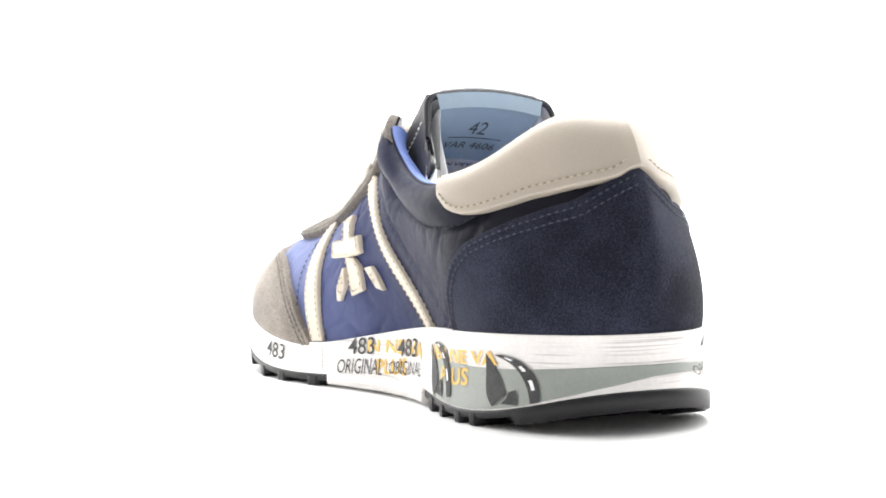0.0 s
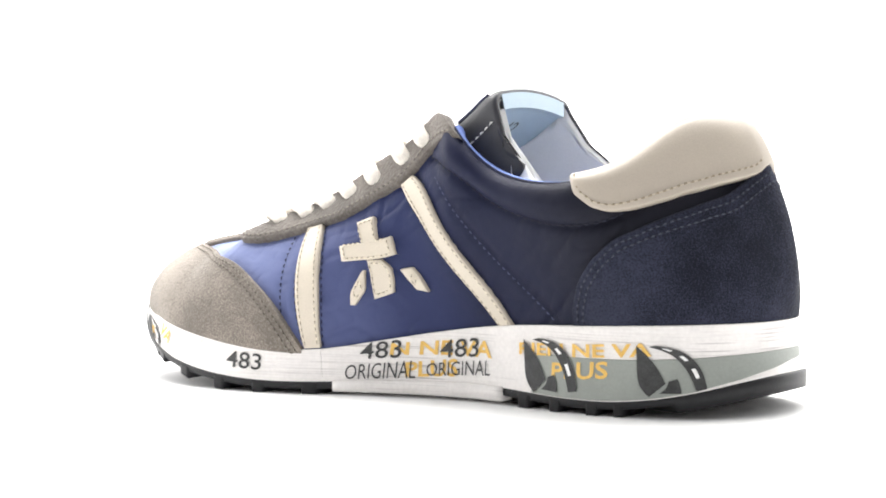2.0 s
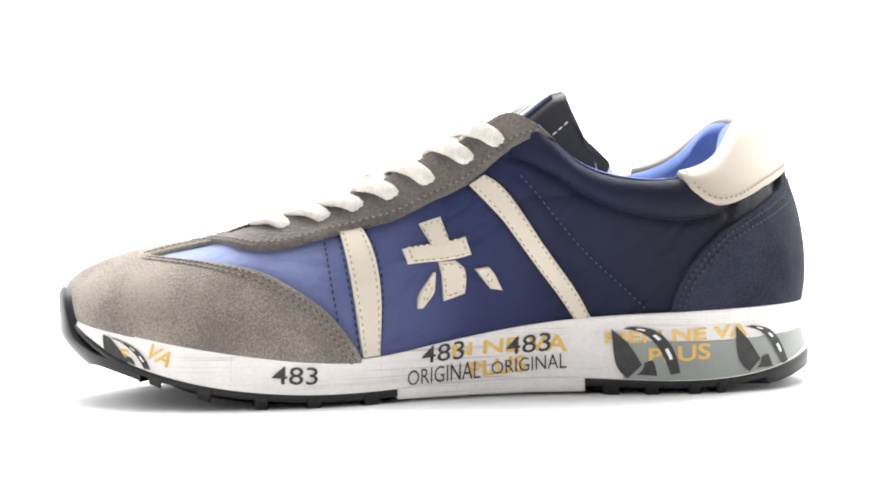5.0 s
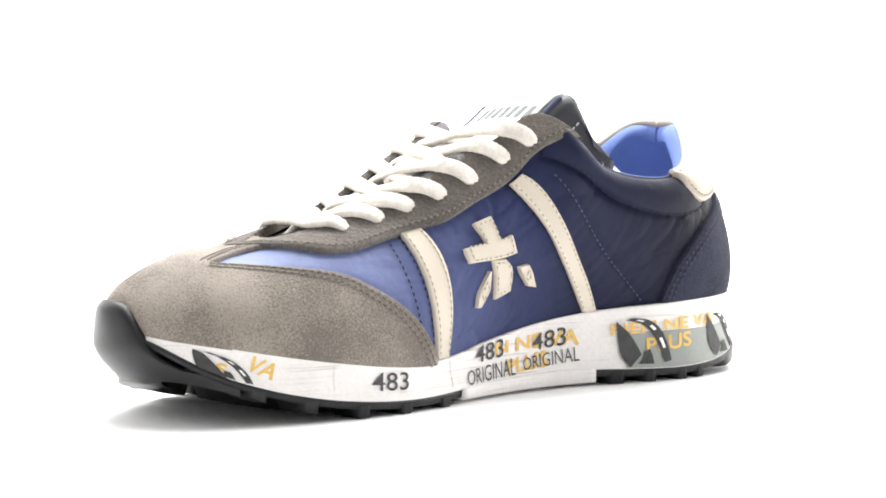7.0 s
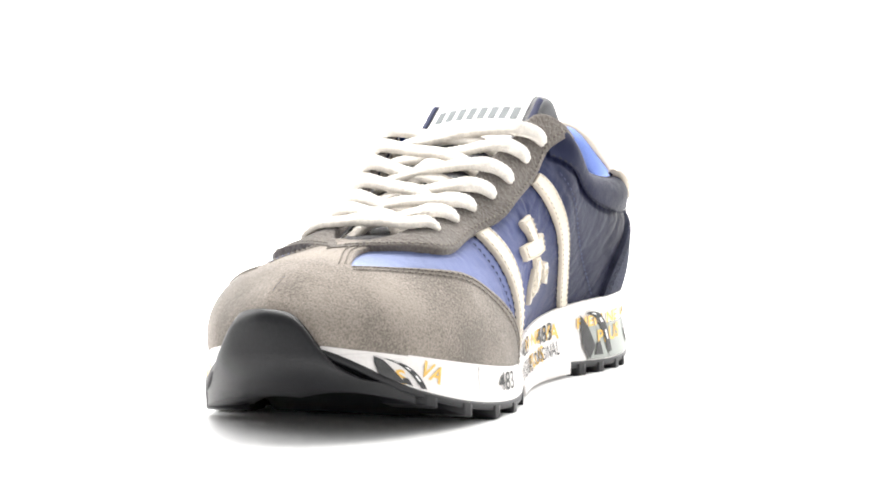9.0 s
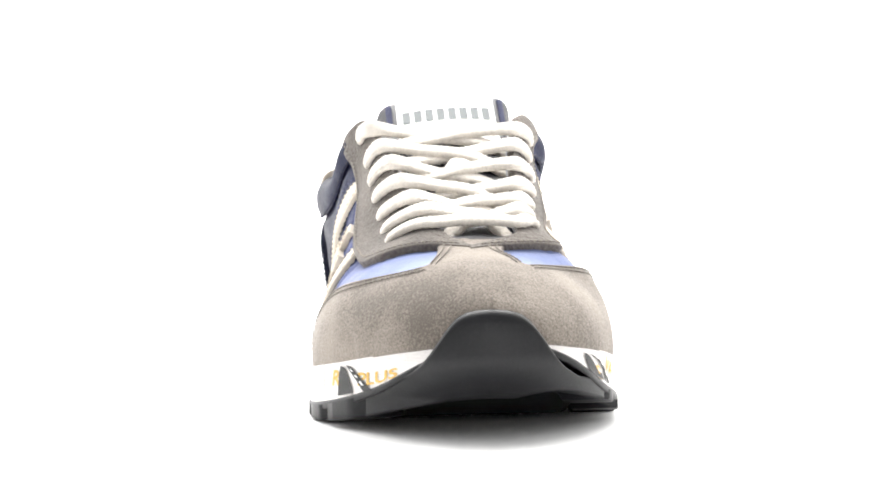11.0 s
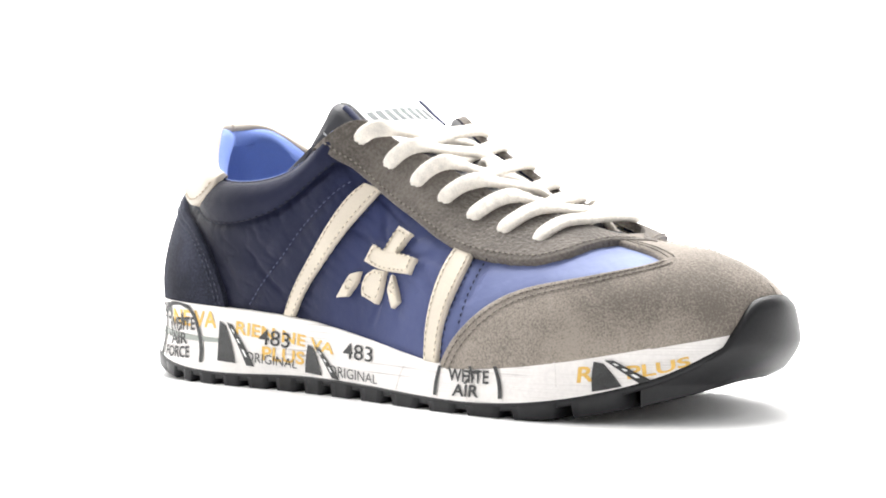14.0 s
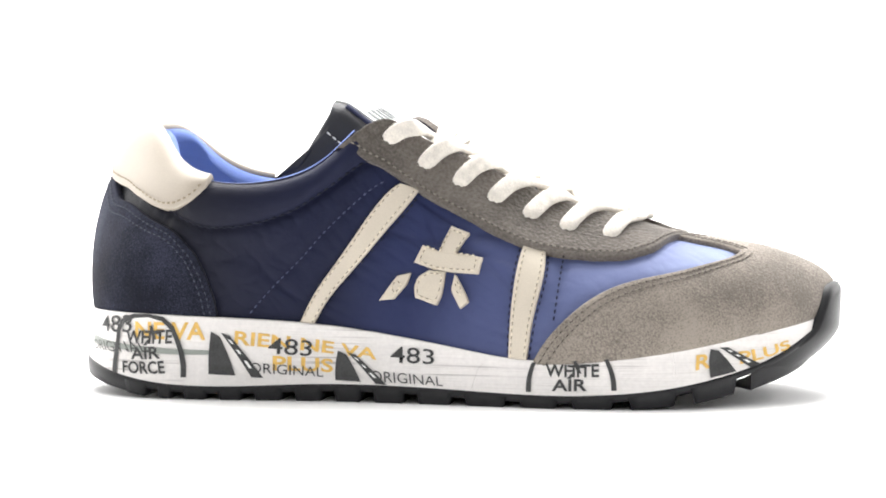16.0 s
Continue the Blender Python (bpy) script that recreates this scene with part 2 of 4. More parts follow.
# places on the upper (s, v), inner side and outer side
LINES = {
    'toe': {1: [(0.6112, 0.013), (0.6199, 0.063), (0.6374, 0.1508), (0.6652, 0.2634), (0.7002, 0.3758), (0.7507, 0.502), (0.8171, 0.591), (0.8618, 0.717)], -1: [(0.614, 0.013), (0.6313, 0.1007), (0.6569, 0.2), (0.6882, 0.2995), (0.7324, 0.3851), (0.7818, 0.4432), (0.8502, 0.585), (0.8646, 0.686)]},
    'eye': {1: [(0.4050, 1.0), (0.4165, 0.955), (0.4492, 0.8337), (0.4849, 0.7651), (0.5052, 0.7427), (0.5254, 0.7288), (0.5586, 0.7043), (0.5913, 0.6815), (0.6261, 0.7078), (0.658, 0.6993), (0.6878, 0.6534), (0.7129, 0.6372), (0.7429, 0.6669), (0.7642, 0.7462)], -1: [(0.3985, 1.0), (0.4110, 0.945), (0.4351, 0.8063), (0.4679, 0.7068), (0.4943, 0.6792), (0.5331, 0.6319), (0.5644, 0.589), (0.5948, 0.5523), (0.6245, 0.5282), (0.654, 0.5253), (0.6894, 0.5152), (0.7206, 0.5275), (0.7563, 0.622), (0.7912, 0.849)]},
    'st1a': {1: [(0.6461, 0.707), (0.6373, 0.5327), (0.6276, 0.3604), (0.6178, 0.189), (0.6086, 0.0172)], -1: [(0.6356, 0.5668), (0.632, 0.425), (0.6231, 0.2875), (0.613, 0.1505), (0.6055, 0.0103)]},
    'st1b': {1: [(0.6232, 0.7017), (0.6085, 0.5341), (0.5967, 0.3642), (0.5894, 0.1921), (0.5884, 0.0175)], -1: [(0.6137, 0.5738), (0.6037, 0.436), (0.5953, 0.296), (0.5887, 0.1537), (0.5848, 0.0091)]},
    'st2a': {1: [(0.5032, 0.7287), (0.4679, 0.5353), (0.4255, 0.3681), (0.3851, 0.1994), (0.3532, 0.0026)], -1: [(0.497, 0.6891), (0.4645, 0.5082), (0.4224, 0.359), (0.3811, 0.2042), (0.3525, 0.0066)]},
    'st2b': {1: [(0.4857, 0.7395), (0.4426, 0.5643), (0.3998, 0.4011), (0.3626, 0.2206), (0.3354, 0.0053)], -1: [(0.4733, 0.6803), (0.4322, 0.5423), (0.3926, 0.3877), (0.3593, 0.2127), (0.3365, 0.0112)]},
    'counter': {1: [(0.2466, 0.0188), (0.2419, 0.1289), (0.2296, 0.2536), (0.2066, 0.3723), (0.1762, 0.4622), (0.1389, 0.4829), (0.091, 0.478), (0.0541, 0.508), (0.0215, 0.594), (0.0, 0.649)], -1: [(0.2381, 0.0365), (0.2332, 0.1482), (0.2238, 0.2599), (0.2095, 0.3713), (0.1865, 0.458), (0.1663, 0.4938), (0.1113, 0.4898), (0.0573, 0.4983), (0.0215, 0.594), (0.0, 0.649)]},
    'tab': {1: [(0.2226, 1.0), (0.2139, 0.8113), (0.1955, 0.6792), (0.1762, 0.6169), (0.1481, 0.5834), (0.1102, 0.5483), (0.0766, 0.5396), (0.0404, 0.5732), (0.0125, 0.6024), (0.0, 0.65)], -1: [(0.2131, 0.8819), (0.2066, 0.7988), (0.1943, 0.708), (0.1763, 0.6269), (0.1568, 0.5826), (0.1305, 0.5573), (0.098, 0.5412), (0.0557, 0.5615), (0.0253, 0.5904), (0.0, 0.65)]},
    'pad': {1: [(0.4562, 0.7831), (0.4349, 0.7815), (0.3897, 0.8109), (0.3481, 0.7817), (0.3076, 0.7209), (0.2677, 0.6505), (0.2271, 0.594), (0.1848, 0.5746), (0.15, 0.6)], -1: [(0.452, 0.8101), (0.4298, 0.8105), (0.3833, 0.8021), (0.3397, 0.7436), (0.2977, 0.6638), (0.2553, 0.5924), (0.2109, 0.5587), (0.163, 0.5923), (0.135, 0.6)]},
    'seam1': {1: [(0.6612, 0.6545), (0.6548, 0.4856), (0.6471, 0.3186), (0.638, 0.1527)], -1: [(0.6542, 0.5376), (0.6487, 0.4073), (0.6428, 0.277), (0.6363, 0.1467)]},
    'seam2': {1: [(0.4437, 0.706), (0.3922, 0.5756), (0.3488, 0.4107), (0.3096, 0.2272), (0.2725, 0.0375)], -1: [(0.4562, 0.6841), (0.3977, 0.6029), (0.3507, 0.447), (0.3119, 0.2502), (0.2768, 0.0468)]},
}
# the emblem's pieces: two edges each
EMBLEM = {
    'bar': {1: ([(0.5583, 0.5979), (0.54, 0.4686), (0.5289, 0.3788)], [(0.5342, 0.6051), (0.5181, 0.4631), (0.5099, 0.3708)]), -1: ([(0.5315, 0.548), (0.5116, 0.4041), (0.5027, 0.3158)], [(0.5521, 0.5313), (0.532, 0.4146), (0.5204, 0.3219)])},
    'arm': {1: ([(0.5738, 0.4836), (0.54, 0.4686), (0.5181, 0.4631), (0.5, 0.4647)], [(0.5643, 0.3968), (0.5289, 0.3788), (0.5099, 0.3708), (0.4885, 0.3651)]), -1: ([(0.4931, 0.4135), (0.5116, 0.4041), (0.532, 0.4146), (0.5637, 0.4207)], [(0.4802, 0.3235), (0.5027, 0.3158), (0.5204, 0.3219), (0.5568, 0.3393)])},
    'foot': {1: ([(0.5282, 0.3783), (0.5216, 0.3121), (0.5148, 0.1901)], [(0.5076, 0.3632), (0.494, 0.3125), (0.4898, 0.2528), (0.4901, 0.1992)]), -1: ([(0.4977, 0.308), (0.4832, 0.2662), (0.4771, 0.2188), (0.4774, 0.1753)], [(0.5169, 0.319), (0.5131, 0.2588), (0.509, 0.2073), (0.502, 0.164)])},
    'leg1': {1: ([(0.5322, 0.3304), (0.5464, 0.2385), (0.5459, 0.1805)], [(0.5295, 0.3284), (0.5273, 0.2364), (0.54, 0.1769)]), -1: ([(0.4578, 0.2518), (0.4465, 0.205), (0.4337, 0.147)], [(0.4746, 0.2729), (0.4685, 0.224), (0.4514, 0.1546)])},
    'leg2': {1: ([(0.4642, 0.2845), (0.4555, 0.249), (0.4437, 0.179)], [(0.4809, 0.2909), (0.4699, 0.2373), (0.4588, 0.1902)]), -1: ([(0.5288, 0.3133), (0.522, 0.2416), (0.5311, 0.1716)], [(0.5301, 0.3117), (0.5387, 0.2411), (0.5412, 0.2067)])},
}
# eyelets, from the toe up
HOLES = {1: [(0.7036, 0.8498), (0.6617, 0.8481), (0.6278, 0.8607), (0.5913, 0.8382), (0.552, 0.829), (0.5061, 0.864), (0.4695, 0.8604)], -1: [(0.7038, 0.6938), (0.6584, 0.7131), (0.6205, 0.7456), (0.5835, 0.7726), (0.5464, 0.7977), (0.5054, 0.8344), (0.4628, 0.8891)]}
# places on the midsole wall (s, w): foot left, foot right, head left
MARKS = {
    1: {
        '483a': [(0.7121, 0.282), (0.6631, 0.308), (0.7106, 0.769)],
        '483b': [(0.5393, 0.59), (0.4874, 0.538), (0.5379, 1.0)],
        '483c': [(0.437, 0.487), (0.3838, 0.487), (0.4356, 0.821)],
        'ora': [(0.558, 0.077), (0.4687, 0.077), (0.5566, 0.462)],
        'orb': [(0.4543, 0.128), (0.3651, 0.179), (0.4543, 0.385)],
        'rna': [(0.5018, 0.615), (0.3637, 0.462), (0.5004, 0.897)],
        'pla': [(0.4817, 0.103), (0.4126, 0.128), (0.4817, 0.436)],
        'rnb': [(0.3204, 0.564), (0.1565, 0.59), (0.3204, 0.744)],
        'plb': [(0.2715, 0.256), (0.2023, 0.308), (0.2715, 0.487)],
        'va': [(0.8515, 0.428), (0.8231, 0.276), (0.8407, 0.844)],
        'sq': [(0.8747, 0.0), (0.8632, 0.051), (0.879, 0.41)],
        'road1': [(0.3118, 0.0), (0.2369, 0.077), (0.3133, 0.795)],
        'road2': [(0.1736, 0.051), (0.1036, 0.0), (0.1722, 0.744)],
        'road3': [(0.8938, 0.0), (0.8411, 0.0375), (0.9009, 0.6672)],
    },
    -1: {
        '483a': [(0.0805, 0.615), (0.1331, 0.692), (0.0837, 0.897)],
        'ora': [(0.0606, 0.231), (0.1562, 0.436), (0.052, 0.385)],
        'wh': [(0.1243, 0.513), (0.1849, 0.59), (0.1258, 0.718)],
        'air': [(0.1331, 0.282), (0.1705, 0.359), (0.1316, 0.462)],
        'fo': [(0.1243, 0.051), (0.1777, 0.154), (0.1214, 0.231)],
        'arch': [(0.1096, 0.0), (0.2036, 0.128), (0.1006, 0.949)],
        'nv': [(0.1374, 0.615), (0.2251, 0.667), (0.1388, 0.872)],
        'rnb': [(0.2598, 0.615), (0.4297, 0.487), (0.2612, 0.821)],
        'plb': [(0.3058, 0.231), (0.3779, 0.205), (0.3058, 0.462)],
        '483b': [(0.3001, 0.487), (0.3519, 0.462), (0.3016, 0.744)],
        'orb': [(0.2785, 0.205), (0.3663, 0.128), (0.2785, 0.359)],
        '483c': [(0.4469, 0.462), (0.4988, 0.538), (0.4469, 0.795)],
        'orc': [(0.424, 0.077), (0.5104, 0.077), (0.4225, 0.282)],
        'arch2': [(0.6068, 0.103), (0.7063, 0.128), (0.6054, 0.974)],
        'wh2': [(0.6284, 0.564), (0.6875, 0.513), (0.6284, 0.923)],
        'air2': [(0.6357, 0.154), (0.6745, 0.154), (0.6357, 0.487)],
        'rr': [(0.7897, 0.359), (0.807, 0.333), (0.7912, 0.744)],
        'pl': [(0.8415, 0.205), (0.905, 0.0), (0.8401, 0.564)],
        'road1': [(0.2324, 0.179), (0.2914, 0.128), (0.2324, 0.795)],
        'road2': [(0.3836, 0.077), (0.4398, 0.026), (0.3836, 0.59)],
        'road3': [(0.8084, 0.077), (0.8632, 0.0), (0.807, 0.821)],
    },
}
# ---- mesh helpers ----
def part(name, bm, mat, parent, label=""):
    """Links a bmesh as one mesh object under a thing or a part."""
    me = bpy.data.meshes.new(name)
    bmesh.ops.recalc_face_normals(bm, faces=bm.faces[:])
    bm.to_mesh(me)
    bm.free()
    me.materials.append(mat)
    for f in me.polygons:
        f.use_smooth = True
    ob = new(name, me)
    ob.parent = parent
    return tagged(ob, label, kind="stuff" if name.endswith("stitching") else "")


def sheet(bm, p, ring=False):
    """A net of quads through an array of points (rows, columns, 3)."""
    n, m = p.shape[:2]
    vs = [[bm.verts.new(p[i, j]) for j in range(m)] for i in range(n)]
    for i in range(n - 1 + ring):
        for j in range(m - 1):
            try:
                bm.faces.new((vs[i][j], vs[(i + 1) % n][j], vs[(i + 1) % n][j + 1], vs[i][j + 1]))
            except ValueError:
                pass
    return vs


def weld(bm, d=2e-5):
    bmesh.ops.remove_doubles(bm, verts=bm.verts[:], dist=d)


def rimmed(n, e):
    """Steps from 0 to 1 with doubled ends, and the height of each step."""
    t = np.r_[0, 0, e * .35, np.linspace(e, 1 - e, n), 1 - e * .35, 1, 1]
    h = np.r_[-1.0, .55, .9, np.ones(n), .9, .55, -1.0]
    return t, h


def patch(bm, side, a, b, thick, n=40, m=10, ea=.015, eb=.04, puff=0.0, base=0.0):
    """A flat piece sewn on the upper, ruled between two curves of (s, v)."""
    ta, ha = rimmed(n, ea)
    tb, hb = rimmed(m, eb)
    ca, cb = a(ta), b(ta)
    sv = ca[:, None] * (1 - tb[None, :, None]) + cb[:, None] * tb[None, :, None]
    sv = np.clip(sv, 0, 1)
    h = np.minimum(ha[:, None], hb[None])
    out = base + thick * h + puff * (np.sin(np.pi * np.clip(tb, 0, 1)) ** .7)[None] * np.clip(np.sin(np.pi * np.clip(ta, 0, 1)) * 3, 0, 1)[:, None]
    sheet(bm, skin(side, sv[..., 0], sv[..., 1], out))


def curve_of(points, n=200):
    q = smooth_line(points, n)
    d = np.linspace(0, 1, n)
    return lambda t: np.stack([np.interp(t, d, q[:, 0]), np.interp(t, d, q[:, 1])], -1)


def soft_line(points, n=240):
    """A curve that cuts no corner by more than a little and never overshoots."""
    p = np.asarray(points, float)
    d = np.r_[0, np.cumsum(np.hypot(*(np.diff(p, axis=0) * [1, .35]).T))]
    g = np.linspace(0, d[-1], n)
    q = np.stack([np.interp(g, d, p[:, k]) for k in (0, 1)], -1)
    pad = np.concatenate([np.tile(2 * q[0], (6, 1)) - q[6:0:-1], q, np.tile(2 * q[-1], (6, 1)) - q[-2:-8:-1]])
    q = np.stack([np.convolve(pad[:, k], np.ones(13) / 13, "valid") for k in (0, 1)], -1)
    t = np.linspace(0, 1, n)
    return lambda x: np.stack([np.interp(x, t, q[:, 0]), np.interp(x, t, q[:, 1])], -1)


def part_of(c, t0, t1):
    return lambda t: c(t0 + (t1 - t0) * np.asarray(t))


def stitches(bm, p, nrm, length=.0016, gap=.0010, r=.00034, holes=None):
    """Dashes of thread along points p, lying on a surface with normals nrm; holes takes a thin line between them, dark
    where it stands for the needle holes' shade.
    """
    if holes:
        stitches(holes, p[1:] - nrm[1:] * r * .15, nrm[1:], length + gap, 1e-5, r * .6)
    d = np.r_[0, np.cumsum(np.linalg.norm(np.diff(p, axis=0), axis=1))]
    at = 0.0
    while at + length < d[-1]:
        q = np.stack([np.interp([at, at + length * .5, at + length], d, p[:, k]) for k in range(3)], -1)
        m = np.stack([np.interp([at, at + length * .5, at + length], d, nrm[:, k]) for k in range(3)], -1)
        t = q[2] - q[0]
        t = t / max(np.linalg.norm(t), 1e-9)
        rows = []
        for i, (k, up) in enumerate(((.45, -.4), (1, .5), (.45, -.4))):
            side_way = np.cross(t, m[i])
            rows.append([q[i] + r * k * (side_way * math.cos(x) + m[i] * math.sin(x)) + m[i] * r * up for x in (0, math.pi * .25, math.pi * .5, math.pi * .75, math.pi)])
        sheet(bm, np.array(rows))
        at += length + gap


def seam(side, c, out, n=160):
    """Points and normals along a curve of (s, v), a little above the upper."""
    q = np.clip(c(np.linspace(0.005, .995, n)), .001, .999)
    a, b = skin(side, q[:, 0], q[:, 1], out), skin(side, q[:, 0], q[:, 1], out + .001)
    return a, (b - a) / .001


def shifted(c, d, flip=1):
    """The curve c moved sideways by d in metres on the upper (about 0.3 m by 0.08 m)."""
    def f(t):
        q, k = c(t), c(np.clip(np.asarray(t) + .01, 0, 1)) - c(np.clip(np.asarray(t) - .01, 0, 1))
        kx, ky = k[..., 0] * .33, k[..., 1] * .07
        ln = np.maximum(np.hypot(kx, ky), 1e-9)
        return q + np.stack([-ky / ln * d * flip / .33, kx / ln * d * flip / .07], -1)
    return f


# ---- the setting ----
def backdrop():
    bm = bmesh.new()
    prof = [(1.0, 0.0), (-.6, 0.0)] + [(-.6 - .35 * math.sin(a), .35 - .35 * math.cos(a)) for a in np.linspace(.1, math.pi / 2, 14)] + [(-.95, 1.2)]
    sheet(bm, np.array([[(x, y, z) for y, z in prof] for x in np.linspace(-1.1, 1.1, 9)]))
    ob = part("backdrop", bm, PAPER, None)
    return tagged(ob, "seamless white paper sweep, floor and wall in one", "backdrop", kind="structure")


# ---- the shoe ----
def creases(p, side):
    """Depth in millimetres of the soft folds in the nylon, and of its puckers beside the sewn-on pieces."""
    out = np.zeros(p.shape[:2])
    for i in range(p.shape[0]):
        for j in range(p.shape[1]):
            x, y, z = p[i, j]
            q = Vector((x * 38 + z * 52, z * 30 - x * 14, side * 7.3))
            fold = max(0.0, 1 - abs(noise.noise(q)) * 4.0) ** 2
            small = max(0.0, 1 - abs(noise.noise(q * 2.6 + Vector((3, 1, 0)))) * 4.0) ** 2
            where = min(1.0, max(0.0, noise.noise(Vector((x * 22, z * 26, side * 3.1))) * 2.2 + .55))
            out[i, j] = where * (.8 * fold + .2 * small)
    flat = p.reshape(-1, 3)
    for k, (key, deep, pull) in enumerate((("st1a", .3, .24), ("st1b", .3, .36), ("st2a", .3, .36), ("st2b", .3, .26), ("pad", 1.0, .22), ("eye", .35, .22), ("seam1", .45, .16), ("seam2", .45, .16), ("toe", .3, .16))):
        q = curve_of(LINES[key][side])(np.linspace(0, 1, 90))
        line = upper(side, q[:, 0], np.clip(q[:, 1], 0, 1))
        run = np.r_[0, np.cumsum(np.linalg.norm(np.diff(line, axis=0), axis=1))]
        gap, at = np.full(len(flat), 1.0), np.zeros(len(flat))
        for c in range(0, len(flat), 8000):
            d = np.linalg.norm(flat[c:c + 8000, None] - line[None], axis=-1)
            gap[c:c + 8000], at[c:c + 8000] = d.min(1), run[d.argmin(1)]
        wave = np.sin(at / .0068 * 2 * math.pi + 2.2 * np.sin(at / .021 * 2 * math.pi + k) + 25 * gap / .01 * .12)
        out += (deep * np.exp(-(gap / .0022) ** 2) + pull * (wave * .5 + .5) ** 2 * np.exp(-gap / .0065)).reshape(out.shape)
    mids = np.array(EMBLEM["arm"][side][0] + EMBLEM["arm"][side][1]).mean(0)
    c = upper(side, mids[0], mids[1])
    r, turn = np.hypot(p[..., 0] - c[0], p[..., 2] - c[2]), np.arctan2(p[..., 2] - c[2], p[..., 0] - c[0])
    rays = np.clip(np.sin(turn * 7 + 1.5 * np.sin(turn * 3 + side) + r * 90), 0, 1) ** 2
    out += .55 * rays * np.exp(-((r - .016) / .009) ** 2)
    return np.minimum(out, 1.3)[..., None]


def rim_up(side, s):
    """The way in which the upper runs on at its rim."""
    d = upper(side, s, 1.0) - upper(side, s, .96)
    return d / np.maximum(np.linalg.norm(d, axis=-1, keepdims=True), 1e-9)


def build_upper(shoe):
    s = np.r_[np.linspace(0, .08, 26), np.linspace(.08, .92, 440)[1:-1], np.linspace(.92, 1, 26)]
    v = np.linspace(0, 1, 120)
    bm = bmesh.new()
    for side in (1, -1):
        p = skin(side, s[:, None], v[None], -.0018 * np.clip(1 - s / .07, 0, 1)[:, None] * np.ones((1, len(v))))
        p += creases(p, side) * (p - skin(side, s[:, None], v[None], .001))
        p[0, :, 1] = p[-1, :, 1] = FORM[0, 1]
        p[s > .86, -1, 1] = FORM[0, 1]
        sheet(bm, p)
    weld(bm, 1e-4)
    body = part("nylon_upper", bm, NYLON, shoe, "nylon shell shaded from light blue to near black")

    # lining: rolls over the collar and goes down inside
    bm, rim_bm = bmesh.new(), bmesh.new()
    for side in (1, -1):
        sl = np.linspace(0, .42, 90)
        rows = []
        thick = .0065
        p, q = skin(side, sl, 1.0, .0003), skin(side, sl, 1.0, -thick)
        up = (rim_up(side, sl) + np.array([0, 0, 1])) / 2
        for a in np.linspace(0, math.pi, 13):
            k = (1 - math.cos(a)) / 2
            rows.append(p * (1 - k) + q * k + up * .0024 * math.sin(a))
        shell = np.array(rows[:3]).transpose(1, 0, 2)
        shell[0, :, 1] = FORM[0, 1]
        sheet(rim_bm, shell)
        rows = rows[2:]
        for vv in np.linspace(.97, .12, 14):
            rows.append(skin(side, sl, vv, -thick))
        r = np.array(rows).transpose(1, 0, 2)
        r[0, :, 1] = FORM[0, 1]
        sheet(bm, r)
    weld(bm, 1e-4)
    weld(rim_bm, 1e-4)
    part("collar_rim", rim_bm, NYLON, body)
    part("collar_lining", bm, BLUE_LINING, shoe, "bright blue padded textile lining")

    bm = bmesh.new()
    for side in (1, -1):
        sl = np.linspace(.40, .80, 60)
        sheet(bm, np.array([skin(side, sl, vv, -.002) for vv in np.linspace(1, .3, 8)]).transpose(1, 0, 2))
    part("quarter_lining", bm, GREY_CLOTH, shoe, "pale grey inner lining")

    bm = bmesh.new()
    k = np.linspace(0, 1, 60)
    a, b = upper(1, k, .02), upper(-1, k, .02)
    sheet(bm, np.stack([a * (1 - t) + b * t + np.array([0, 0, .003]) for t in np.linspace(.02, .98, 8)], 1))
    part("insole", bm, GREY_CLOTH, shoe, "pale grey insole")

    for side in (1, -1):
        L = {k: curve_of(LINES[k][side]) for k in LINES}
        # eyestay
        eye = L["eye"]
        rim = lambda t, e0=eye(np.array(0.0))[0], e1=.83: np.stack([e0 - .004 + (e1 - e0) * np.asarray(t), np.ones_like(np.asarray(t, float))], -1)
        low = LINES["eye"][side] + [(.815, .93), (.826, 1.0)]
        bm = bmesh.new()
        patch(bm, side, soft_line(low), rim, .0017, 120, 14, .006, .03, base=.0006)
        stay = part("eyestay", bm, SUEDE_DARK, shoe, "dark grey suede eyestay")
        bm = bmesh.new()
        bh = bmesh.new()
        stitches(bm, *seam(side, shifted(part_of(soft_line(low), .035, .96), .0022), .0026, n=260), holes=bh)
        part("stitching", bm, THREAD_GREY, stay)
        part("under_stitching", bh, HOLE_DARK, stay)
        # stripes
        for one in ("st1", "st2"):
            bm = bmesh.new()
            patch(bm, side, L[one + "a"], L[one + "b"], .0010, 60, 8, .006, .09, base=.0004)
            ob = part("side_stripe", bm, CREAM, shoe, "cream leather stripe with stitched edges")
            bm = bmesh.new()
            bh, bn = bmesh.new(), bmesh.new()
            for k in (.14, .86):
                mid = lambda t, k=k, A=L[one + "a"], B=L[one + "b"]: A(t) * (1 - k) + B(t) * k
                stitches(bm, *seam(side, mid, .0014), holes=bh)
                rim_line = lambda t, k=k, A=L[one + "a"], B=L[one + "b"]: A(t) * (-.10 if k > .5 else 1.10) + B(t) * (1.10 if k > .5 else -.10)
                stitches(bn, *seam(side, rim_line, -.0003), length=.0017, gap=.0011, r=.00030)
            part("stitching", bm, THREAD_CREAM, ob)
            part("under_stitching", bh, HOLE_BROWN, ob)
            part("edge_stitching", bn, THREAD_NAVY, ob)
        # emblem: a cross of two leather bars with a round foot and two short legs
        E = {k: EMBLEM[k][side] for k in EMBLEM}

